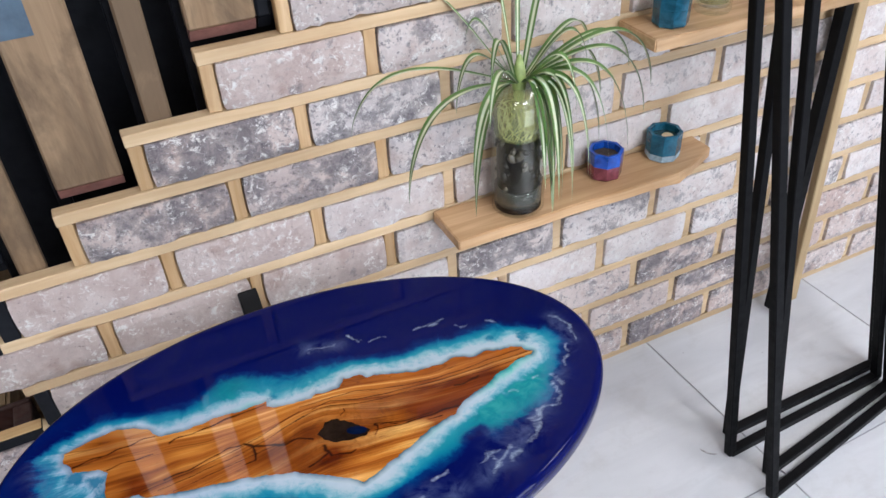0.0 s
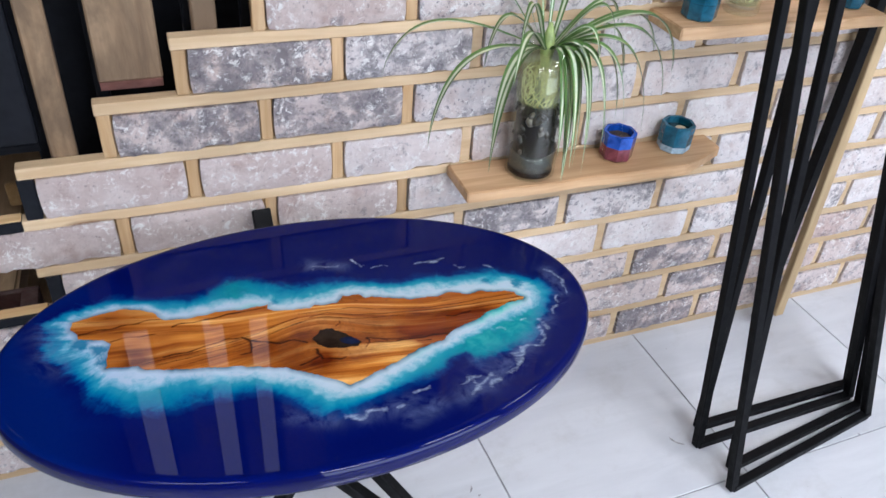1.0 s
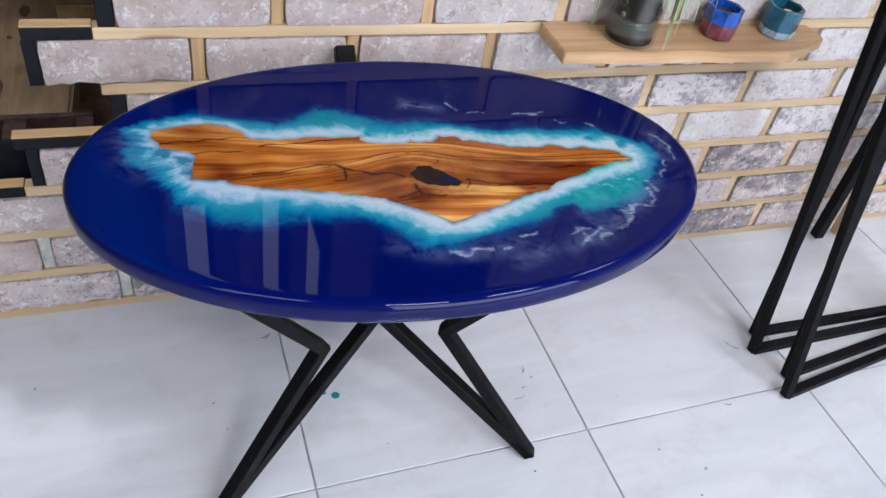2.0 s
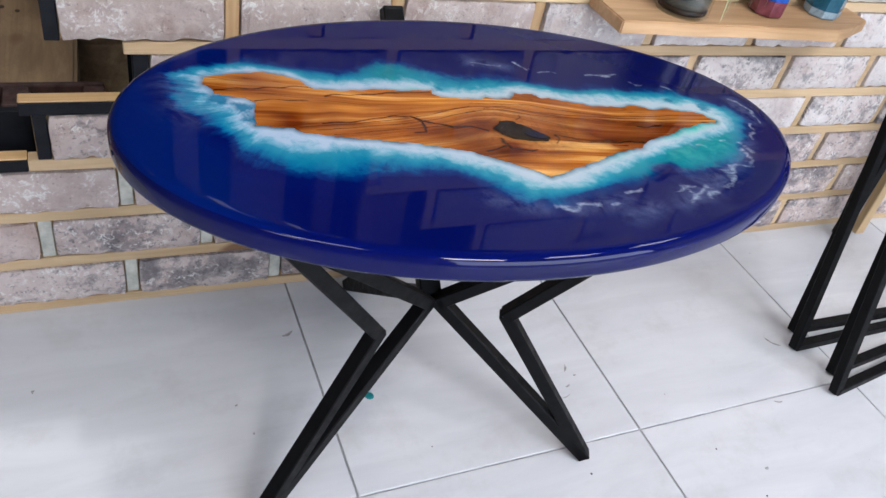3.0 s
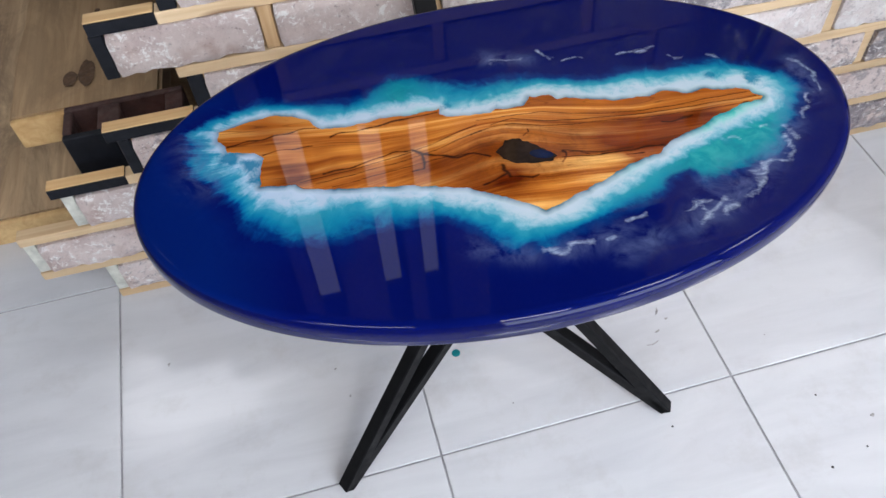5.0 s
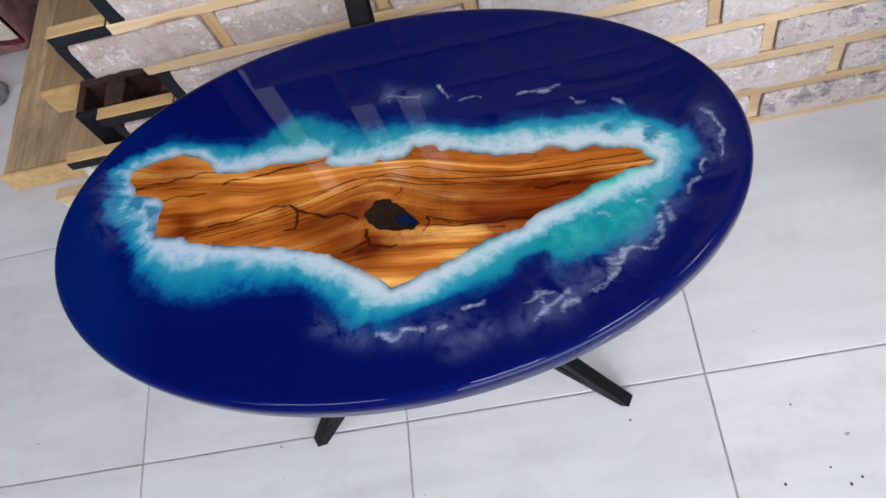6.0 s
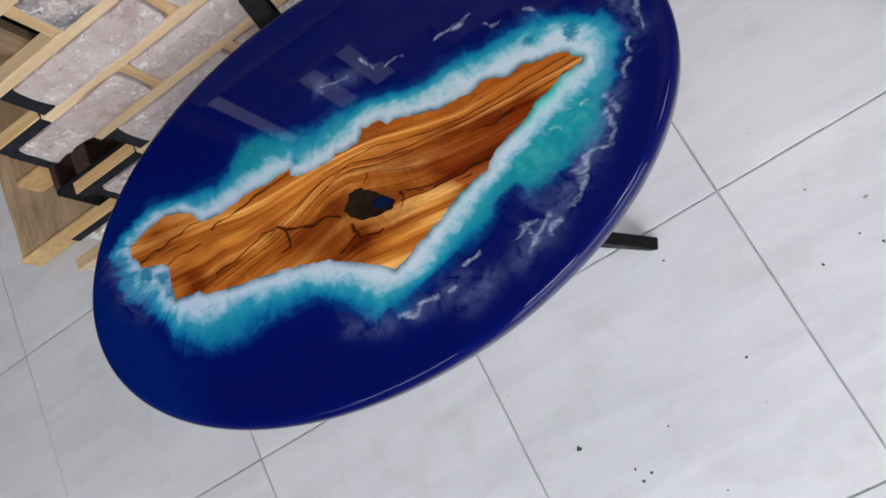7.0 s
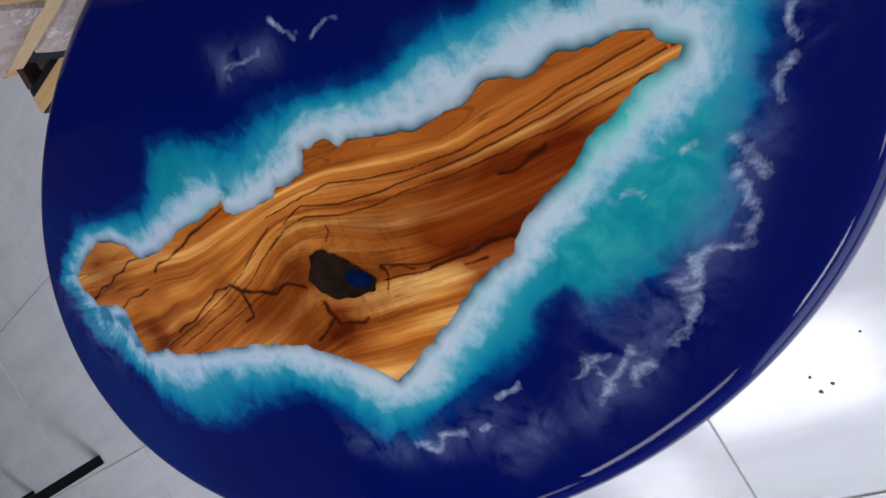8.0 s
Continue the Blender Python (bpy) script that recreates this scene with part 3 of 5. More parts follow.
top_of = lambda r: LOW + ROW * (r + 1) + 0.0005
plank("plank", -0.613, -0.522, top_of(7), 1.95, 0.030, 0.056, "weathered brown plank with a reddish sawn end", PLANK, RED)
plank("plank", -0.472, -0.436, top_of(8) - 0.03, 1.95, 0.0262, 0.050, "narrow weathered plank standing on a pine ledge")
plank("plank", -0.386, -0.292, top_of(9), 1.95, 0.030, 0.056, "weathered brown plank with a dark nail hole", PLANK, RED)
plank("plank", -0.700, -0.663, top_of(6) - 0.03, 1.95, 0.0262, 0.050, "weathered grey-brown plank between black tubes")
# Added board that keeps the rear lamp out of the tabletop's west reflections.
plank("plank", -1.060, -0.712, 0.660, 1.95, 0.030, 0.056, "wide dark board added high beside the brick wall to block reflections", DARK, DARK)
# Added black strip; closes the last gap against the rear lamp's light.
plank("plank", -0.2905, -0.2705, top_of(9), 1.95, 0.030, 0.056, "narrow black board added to fill the gap beside the pine lattice", DARK, DARK)
# Tubes added to mask part of the rear lamp's bars between the planks.
for x0, x1 in ((-0.722, -0.690), (-0.622, -0.602), (-0.481, -0.462), (-0.394, -0.376)):
    tagged(part("black_tube", box(x0, x1, 0.0855, 0.1055, 0.0, 1.95, 0.002), DARK), "tall black square tube added behind the planks to narrow the lit gaps", "metal tube", "black tubes behind the planks")
rail = tagged(part("rail", box(-1.06, -0.30, 0.0565, 0.085, 1.56, 1.62, 0.003), PLANK), "rough wooden rail behind the planks", "rail")
patch = part("paint_patch", box(-0.612, -0.568, 0.0285, 0.0298, 0.985, 1.20), make_plain("pale_blue_paint", (0.065, 0.105, 0.145), 0.6, 0, 0.25, 30), None, "worn pale blue paint")
patch.parent = bpy.data.objects["plank"]
patch.matrix_parent_inverse = pose(-(0.613 + 0.522) / -2, -0.030, -top_of(7))
tagged(part("backboard", box(-0.747, 0.6, 0.28, 0.298, 0.0, 1.06), DARK), "black painted panel behind the old planks", "panel")
BLOCK_WOOD = make_pine("old_beam", (0.42, 0.295, 0.17), (0.29, 0.19, 0.10), 1, 0.75, True, 0.45)
END_WOOD = make_pine("sawn_end", (0.60, 0.42, 0.20), (0.46, 0.29, 0.12), 1, 0.75, False)
KNOT_WOOD = make_plain("dark_wood_knot", (0.085, 0.045, 0.02), 0.7, 0, 0.4, 60)


def beam(name, x0, x1, y0, y1, z0, z1, label, material, bevel=0.006, knots=()):
    """A thick timber lying away from the wall, its sawn end towards the room."""
    thing = tagged(empty(name, ((x0 + x1) / 2, y0, z0)), label, "timber", "old timbers behind the brick wall")
    w, d, h = (x1 - x0) / 2, y1 - y0, z1 - z0
    bm = box(-w, w, 0.014, d, 0, h)
    bmesh.ops.subdivide_edges(bm, edges=[e for e in bm.edges if abs(e.verts[0].co.y - e.verts[1].co.y) > 0.3], cuts=16)
    for v in bm.verts:
        q = Vector((v.co.x * 5, v.co.y * 7, v.co.z * 5 + x0))
        if v.co.y > 0.02:
            v.co.x += 0.006 * noise.noise(q)
            v.co.z = max(0.0, v.co.z + 0.003 * noise.noise(q * 2) * (1 if v.co.z > h / 2 else 0))
    bmesh.ops.bevel(bm, geom=[e for e in bm.edges if e.calc_face_angle(0) > 0.8 and abs(e.verts[0].co.y - e.verts[1].co.y) > 0.01], offset=bevel, segments=2, affect="EDGES")
    part("body", bm, material, thing)
    bm = box(-w + 0.0015, w - 0.0015, 0.0, 0.0135, 0.0005, h - 0.0015, min(bevel, 0.006), None, 2)
    part("sawn_end", bm, END_WOOD, thing, "paler sawn end")
    for kx, ky, rx, ry in knots:
        bm = bmesh.new()
        ring = []
        for k in range(18):
            a = 2 * math.pi * k / 18
            g = 1 + 0.18 * noise.noise(Vector((math.cos(a) * 2, math.sin(a) * 2, kx * 50)))
            ring.append(bm.verts.new((kx - (x0 + x1) / 2 + rx * g * math.cos(a), ky - y0 + ry * g * math.sin(a), h + 0.0022)))
        bm.faces.new(ring)
        part("knot", bm, KNOT_WOOD, thing, "dark oval knot")
    return thing


beam("timber_slab", -1.390, -0.765, 0.192, 1.30, 0.0, 0.060, "broad weathered brown timber slab with a pale rounded end", DECK, 0.014)
beam("timber_beam", -1.076, -0.827, 0.140, 1.28, 0.267, 0.327, "knotty brown timber beam with a pale sawn end", BLOCK_WOOD, 0.006,
     ((-0.950, 0.232, 0.014, 0.036), (-0.918, 0.520, 0.010, 0.024), (-0.938, 0.415, 0.005, 0.007), (-0.913, 0.40, 0.004, 0.006), (-0.978, 0.225, 0.012, 0.020)))
beam("timber_board", -0.852, -0.713, 0.430, 1.26, 0.3295, 0.384, "weathered timber board with a pale sawn end", BLOCK_WOOD, 0.005)
for x0, x1, y0 in ((-1.062, -0.99, 0.30), (-0.94, -0.735, 0.40)):
    tagged(part("wooden_spacer", box(x0, x1, y0, y0 + 0.10, 0.0635, 0.2665, 0.003), DECK), "dark wooden spacer block under a beam", "wood block")
# Red clay with the shade of the brick's openings put into its colour.
SHADED_CLAY = make_plain("shaded_clay", (0.042, 0.017, 0.013), 0.7, 0, 0.5, 30, 0.5)
plank("plank", -0.849, -0.713, 0.3865, 1.10, 0.620, 0.646, "brown plank standing on a timber board")
plank("plank", -0.998, -0.856, 0.3305, 1.08, 0.640, 0.666, "brown plank standing on a timber beam")
hollow = tagged(empty("hollow_brick", (-0.884, 0.060, 0.2405)), "dark red hollow clay brick with two openings, partly blackened", "brick")
for x0, x1 in ((-0.096, -0.082), (-0.042, -0.006), (0.066, 0.096)):
    part("web", box(x0, x1, 0.0125, 0.0655, 0.0, 0.098, 0.002), SHADED_CLAY, hollow)
part("front_wall", box(-0.096, 0.096, 0.0, 0.012, 0.0, 0.097, 0.002), DARK, hollow, "blackened front wall")
part("back_wall", box(-0.096, 0.096, 0.066, 0.078, 0.0, 0.099, 0.002), SHADED_CLAY, hollow)
# Black bottom stands in for the dark depth of the openings.
part("bottom", box(-0.0955, 0.0955, 0.0125, 0.0655, 0.001, 0.012), DARK, hollow, "inner face blackened in place of shade")
base = tagged(part("black_block", box(-0.969, -0.760, 0.030, 0.146, 0.0, 0.240, 0.003), DARK), "black painted block behind the stepped wall", "block")

# ---------------------------------------------------------------- the oval resin table
TX, TY, TOP = -0.3856, -0.3325, 0.560
AX, BY, TABLE_TURN = 0.3975, 0.2442, -0.2
MIDDLE, SPREAD, OVAL_TURN = (-0.0008, -0.0092), 1.02, radians(-0.9)
NORTH_SHORE = (
    (-300, 77), (-272, 84), (-236, 88), (-218, 79), (-199, 67), (-193, 56), (-187, 49), (-165, 45), (-137, 46), (-110, 47), (-95, 43), (-54, 44), (-56, 35),
    (-44, 28), (-27, 24), (0, 21), (7, 25), (23, 21), (39, 22), (49, 34), (56, 31), (71, 31), (78, 20), (88, 21), (117, 9), (139, 0), (151, -1), (167, -2),
    (177, -4), (191, -1), (199, -1), (210, -6), (214, -10), (224, -12), (241, -10), (258, -18), (274, -19), (287, -26), (288, -32), (296, -40),
)
SOUTH_SHORE = (
    (292, -44), (276, -44), (266, -45), (252, -50), (232, -55), (214, -65), (193, -69), (170, -78), (161, -84), (155, -90), (136, -92), (117, -96), (81, -111),
    (39, -125), (15, -132), (7, -124), (-10, -111), (-35, -93), (-54, -81), (-109, -61), (-155, -51), (-197, -42), (-218, -34), (-226, -26), (-262, -19),
    (-260, 7), (-253, 23), (-265, 34), (-294, 43), (-294, 53), (-303, 63),
)
SHORE = NORTH_SHORE + SOUTH_SHORE
shore_line = []
for k, a in enumerate(SHORE):
    b = SHORE[(k + 1) % len(SHORE)]
    a2, b2 = Vector(a) / 1000, Vector(b) / 1000
    steps = max(1, int((b2 - a2).length / 0.0035))
    side = Vector((-(b2 - a2).y, (b2 - a2).x)).normalized()
    for j in range(steps):
        p = a2.lerp(b2, j / steps)
        q = Vector((p.x * 85, p.y * 85, 3))
        shore_line.append(p + side * (0.0016 * noise.noise(q) + 0.0013 * noise.noise(q * 2.9)))
SHORE_XY = np.array([tuple(p) for p in shore_line])


def shore_distance(pts, line=SHORE_XY):
    """Distance of points from a closed line, the shore; inside it is negative."""
    a, b = line, np.roll(line, -1, 0)
    best, inside = np.full(len(pts), 1e9), np.zeros(len(pts), bool)
    for (ax, ay), (bx, by) in zip(a, b):
        dx, dy = bx - ax, by - ay
        t = np.clip(((pts[:, 0] - ax) * dx + (pts[:, 1] - ay) * dy) / (dx * dx + dy * dy + 1e-12), 0, 1)
        off = np.hypot(pts[:, 0] - ax - t * dx, pts[:, 1] - ay - t * dy)
        best = np.minimum(best, off)
        cross = (ay > pts[:, 1]) != (by > pts[:, 1])
        if abs(dy) > 1e-9:
            inside ^= cross & (pts[:, 0] < ax + (pts[:, 1] - ay) / dy * dx)
    return np.where(inside, -best, best)


def bumps(pts, rows):
    out = np.zeros(len(pts))
    for x, y, r, a in rows:
        out += a * np.exp(-((pts[:, 0] - x / 1000) ** 2 + (pts[:, 1] - y / 1000) ** 2) / (r / 1000) ** 2)
    return out


table = tagged(empty("coffee_table", (TX, TY, 0), TABLE_TURN), "oval blue ocean-resin coffee table with wood inlay, black steel legs", "table")
NR, NT = 170, 520
verts, faces = [(*MIDDLE, TOP)], []
EDGE_R, THICK = 0.012, 0.030
rings = [(j / NR, 0.0, TOP) for j in range(1, NR)]
rings += [(1.0, -EDGE_R + EDGE_R * math.sin(q * math.pi / 2 / 6), TOP - EDGE_R + EDGE_R * math.cos(q * math.pi / 2 / 6)) for q in range(0, 7)]
rings += [(1.0, -0.006 * (1 - math.cos(q * math.pi / 2 / 4)), TOP - THICK + 0.006 * (1 - math.sin(q * math.pi / 2 / 4))) for q in range(0, 5)]
flat_rings = NR - 1
for s, shrink, z in rings:
    for k in range(NT):
        a = 2 * math.pi * k / NT
        f = s if s < 1.0 else 1.0
        lim = (1 - EDGE_R / BY) if s < 1.0 else 1.0
        u, v = (AX * f * lim + shrink) * math.cos(a), (BY * f * lim + shrink) * math.sin(a)
        verts.append((MIDDLE[0] + u * math.cos(OVAL_TURN) - v * math.sin(OVAL_TURN), MIDDLE[1] + u * math.sin(OVAL_TURN) + v * math.cos(OVAL_TURN), z))
for k in range(NT):
    faces.append((0, 1 + k, 1 + (k + 1) % NT))
for j in range(len(rings) - 1):
    for k in range(NT):
        m = (k + 1) % NT
        faces.append((1 + j * NT + k, 1 + (j + 1) * NT + k, 1 + (j + 1) * NT + m, 1 + j * NT + m))
faces.append(tuple(1 + (len(rings) - 1) * NT + k for k in range(NT))[::-1])
me = bpy.data.meshes.new("resin_top")
me.from_pydata(verts, [], faces)
me.polygons.foreach_set("use_smooth", [True] * len(me.polygons))
me.materials.append(RESIN)
me.materials.append(EDGE)
first_rim = NT + (flat_rings + 3) * NT
me.polygons.foreach_set("material_index", [0 if k < first_rim else 1 for k in range(len(me.polygons))])
flat = np.array(verts)[:, :2]
gap = shore_distance(flat)
# the outer edges of the foam and of the shallows, in millimetres from the table's middle
FOAM_LINE = (
    (-331, 84), (-302, 99), (-260, 103), (-214, 92), (-185, 71), (-141, 70), (-92, 67), (-80, 73), (-56, 61), (-40, 43), (-10, 45), (28, 52), (65, 51),
    (93, 42), (120, 33), (136, 27), (160, 28), (188, 25), (208, 23), (228, 19), (251, 16), (275, 14), (300, 4), (318, -10), (325, -35), (309, -60),
    (286, -70), (260, -78), (229, -82), (208, -92), (182, -99), (152, -108), (133, -116), (106, -127), (82, -138), (51, -150), (19, -154), (-10, -152),
    (-37, -127), (-63, -107), (-95, -90), (-152, -76), (-202, -66), (-238, -59), (-274, -49), (-285, -27), (-295, 1), (-313, 13), (-332, 38))
SEA_LINE = (
    (-352, 78), (-313, 107), (-258, 114), (-193, 93), (-145, 84), (-112, 100), (-97, 110), (-63, 100), (-14, 72), (14, 68), (42, 66), (73, 63), (104, 49),
    (136, 38), (159, 42), (194, 38), (217, 36), (275, 30), (303, 14), (334, -11), (342, -40), (322, -62), (302, -89), (285, -107), (270, -123), (246, -127),
    (223, -134), (200, -141), (185, -139), (172, -123), (150, -130), (129, -142), (100, -148), (65, -156), (33, -162), (4, -175), (-26, -171), (-44, -152),
    (-63, -132), (-82, -112), (-122, -108), (-154, -107), (-195, -110), (-241, -101), (-284, -82), (-290, -51), (-305, -33), (-321, -3), (-346, 30))
# streaks of foam: from, to, half width
RING_STREAKS = (
    (355, 9, 364, -16, 4), (364, -16, 355, -45, 4), (347, -50, 341, -62, 4), (324, -72, 321, -87, 4), (322, -77, 333, -69, 4), (295, -90, 298, -106, 6), (288, -101, 284, -113, 5), (282, -114, 281, -129, 5),
    (281, -129, 265, -129, 5), (259, -128, 249, -137, 5), (246, -139, 232, -154, 7), (231, -155, 216, -168, 6), (200, -176, 181, -185, 6), (159, -169, 161, -179, 3), (185, -171, 155, -187, 5),
    (266, -87, 274, -87, 3), (233, -94, 241, -98, 3), (104, -160, 87, -167, 4), (70, -181, 57, -188, 4), (43, -180, 11, -186, 4), (11, -186, -3, -182, 5))
BACK_STREAKS = (
    (22, 105, 58, 104, 4), (82, 107, 95, 93, 4), (104, 85, 128, 81, 2), (172, 77, 213, 75, 4), (226, 59, 238, 50, 3), (269, 42, 278, 37, 3), (148, -169, 170, -163, 3))
VEILS = ((261, -126, 227, -145, 16), (227, -145, 175, -175, 18), (195, -161, 145, -190, 16), (229, -159, 191, -173, 14), (183, -142, 179, -169, 12), (109, -191, 72, -203, 14), (316, -47, 303, -92, 14), (17, 115, 67, 98, 12), (355, 9, 355, -45, 12), (300, -89, 256, -130, 14), (190, -170, 160, -184, 14), (-66, -158, -18, -182, 12), (190, -158, 230, -143, 22), (340, -55, 350, -16, 14), (-320, 8, -330, 66, 22), (20, -185, 80, -179, 14))


def ring_of(points, swing):
    """A closed outline in metres with some unevenness."""
    out = []
    for k, a in enumerate(points):
        b = points[(k + 1) % len(points)]
        for j in range(4):
            p = Vector(a).lerp(Vector(b), j / 4) / 1000
            out.append((p.x + swing * noise.noise(Vector((p.x * 70, p.y * 70, 1))), p.y + swing * noise.noise(Vector((p.x * 70, p.y * 70, 9)))))
    return np.array(out)


def streaks(pts, rows, swing=0.0):
    out = np.zeros(len(pts))
    warped = pts + swing * np.array([noise.noise_vector(Vector((x * 45, y * 45, 4)))[:2] for x, y in pts])
    ragged = 0.55 + 1.3 * np.array([abs(noise.noise(Vector((x * 75, y * 75, 8)))) for x, y in pts]) if swing > 0.006 else 1.0
    for x0, y0, x1, y1, w in rows:
        a, d = np.array((x0, y0)) / 1000, np.array((x1 - x0, y1 - y0)) / 1000
        t = np.clip(((warped - a) @ d) / (d @ d + 1e-12), 0, 1)
        off = np.linalg.norm(warped - a - t[:, None] * d, axis=1)
        out = np.maximum(out, np.exp(-(off / (w / 1000 * ragged)) ** 2))
    return out


to_foam = shore_distance(flat, ring_of(FOAM_LINE, 0.004))
to_sea = shore_distance(flat, ring_of(SEA_LINE, 0.003))
beach = np.maximum(gap, 0.0)
in_foam = beach / (beach + np.maximum(-to_foam, 0) + 1e-5)
in_sea = 1 + np.maximum(to_foam, 0) / (np.maximum(to_foam, 0) + np.maximum(-to_sea, 0) + 1e-5)
level = np.where(to_foam < 0, in_foam, np.where(to_sea < 0, in_sea, 2 + to_sea / 0.022))
level = np.clip(level, 0, 4)
wisp = streaks(flat, RING_STREAKS + BACK_STREAKS, 0.011)
pocket = bumps(flat, ((-291, 34, 13, 1.1), (-268, 15, 12, 1), (-268, -6, 10, 0.8), (256, 10, 9, 0.9), (300, -6, 14, 0.9), (-45, 47, 9, 0.6), (10, 34, 8, 0.5), (205, 11, 7, 0.5)))
veil = streaks(flat, VEILS)
mint = bumps(flat, ((255, -54, 26, 0.9), (222, -65, 24, 0.9), (285, -40, 16, 0.6), (-75, 53, 20, 0.5), (120, -107, 20, 0.4)))
teal = bumps(flat, ((235, -98, 46, 1.0), (185, -115, 34, 0.9), (-92, 86, 30, 1.0), (272, -75, 34, 0.7), (120, -125, 24, 0.5), (-215, -75, 34, 0.3)))
for key, values in (("shore", level), ("wisp", wisp), ("veil", veil), ("pocket", pocket), ("gap", beach), ("mint", np.clip(mint, 0, 1)), ("teal", np.clip(teal, 0, 1))):
    me.attributes.new(key, "FLOAT", "POINT").data.foreach_set("value", values.astype(np.float32))
tabletop = part("tabletop", me, None, table, "glossy deep blue resin with white foam and turquoise shallows")
tabletop.scale = (SPREAD, SPREAD, 1)
# dark cracks and grain lines of the wood: from, to, half width
CRACKS = (
    (2.6, (-19, -45), (-35, -37), (-55, -32), (-75, -28), (-89, -21), (-98, -9)), (1.8, (-89, -21), (-87, -34), (-89, -43), (-104, -44)), (1.6, (-98, -9), (-121, -11), (-153, -15), (-196, -21)),
    (2.0, (56, -58), (60, -62), (60, -67), (54, -73)), (3.4, (-9, -57), (-12, -65), (-9, -73), (-7, -81)), (2.6, (-9, -73), (-23, -79), (-35, -83)), (1.8, (-7, -81), (4, -82), (13, -86), (21, -84)),
    (1.8, (-293, 51), (-241, 53), (-185, 53)), (1.8, (-178, 35), (-130, 36), (-93, 38), (-57, 41)), (1.4, (-270, 30), (-203, 26)), (2.0, (176, -46), (191, -49), (204, -49), (208, -46)),
    (1.6, (30, -16), (31, -21), (25, -24)), (1.6, (63, -63), (82, -68)), (1.8, (94, -74), (114, -76), (136, -78), (162, -79)), (1.4, (119, -82), (137, -85)))
LINES = (
    (1.5, (-5, 2), (19, 5), (53, -9), (94, -18), (132, -25), (171, -30), (216, -33), (252, -35), (293, -38)),
    (1.3, (-31, -7), (-6, -1), (18, -3), (48, -15), (74, -21), (100, -25), (146, -33), (188, -38), (226, -42), (283, -44)),
    (1.4, (-18, 13), (30, 9), (54, 6), (81, -5), (118, -16), (154, -23), (196, -26), (236, -26), (282, -29)),
    (1.4, (-206, -32), (-119, -26), (-72, -19), (-45, -10), (-18, -3)), (1.4, (-221, -25), (-175, -23), (-118, -17), (-73, -9), (-42, 2), (-20, 7)),
    (1.3, (-190, -41), (-110, -35), (-64, -32), (-40, -34)), (1.6, (54, -67), (93, -75), (132, -77), (164, -80)), (1.5, (57, -57), (69, -62), (96, -71), (130, -74)))
# the run of the grain: how far a line lies above the knot, and the line itself
FLOW_ABOVE = (
    (95, (-300, 82), (-139, 44), (-63, 34), (0, 23), (45, 21), (104, 7), (155, -9), (191, -10), (229, -13), (268, -19)),
    (80, (-275, 61), (-198, 47), (-126, 28), (-49, 23), (10, 18), (57, 10), (104, -7), (156, -21), (197, -25), (285, -30)),
    (66, (-289, 42), (-184, 25), (-94, 15), (-31, 16), (20, 13), (62, 2), (107, -16), (151, -26), (216, -33), (281, -36)),
    (55, (-250, 10), (-148, 0), (-69, 4), (-13, 10), (26, 5), (54, -9), (103, -22), (146, -33), (226, -42), (283, -44)))
FLOW_ROUND = (
    (42, (-254, -13), (-147, -17), (-73, -9), (-30, 1), (8, 2), (49, -14), (98, -28), (150, -41), (198, -48), (242, -51)),
    (30, (-217, -31), (-121, -28), (-65, -17), (-25, -5), (8, -6), (44, -20), (78, -37), (133, -50), (175, -56), (211, -59)),
    (15, (-178, -44), (-103, -38), (-60, -29), (-26, -18), (5, -18), (32, -25), (60, -45), (96, -57), (147, -65), (188, -68)))
FLOW_BELOW = (
    (3, (-123, -57), (-62, -48), (-32, -40), (-13, -41), (53, -64), (97, -70), (134, -75), (166, -78)),
    (-12, (-76, -70), (-32, -64), (-12, -59), (23, -73), (56, -79), (87, -83), (120, -87), (142, -90)),
    (-30, (-43, -85), (-4, -81), (37, -87), (78, -93), (103, -97)), (-50, (-16, -103), (22, -105), (56, -108), (74, -111)), (-75, (5, -122), (25, -126)))


def segments(chains, fine):
    """The chains cut into single strokes."""
    return [(*a, *b, w * fine) for w, *chain in chains for a, b in zip(chain, chain[1:])]


def distance_to(pts, chain):
    out = np.full(len(pts), 1e9)
    for a, b in zip(chain, chain[1:]):
        a, d = np.array(a) / 1000, (np.array(b) - np.array(a)) / 1000
        t = np.clip(((pts - a) @ d) / (d @ d), 0, 1)
        out = np.minimum(out, np.linalg.norm(pts - a - t[:, None] * d, axis=1))
    return out


def longer(chain, by=130):
    """The chain drawn out straight at both ends."""
    a, b, y, z = (np.array(p, float) for p in (chain[0], chain[1], chain[-2], chain[-1]))
    return [a + (a - b) / np.linalg.norm(a - b) * by, *chain, z + (z - y) / np.linalg.norm(z - y) * by]


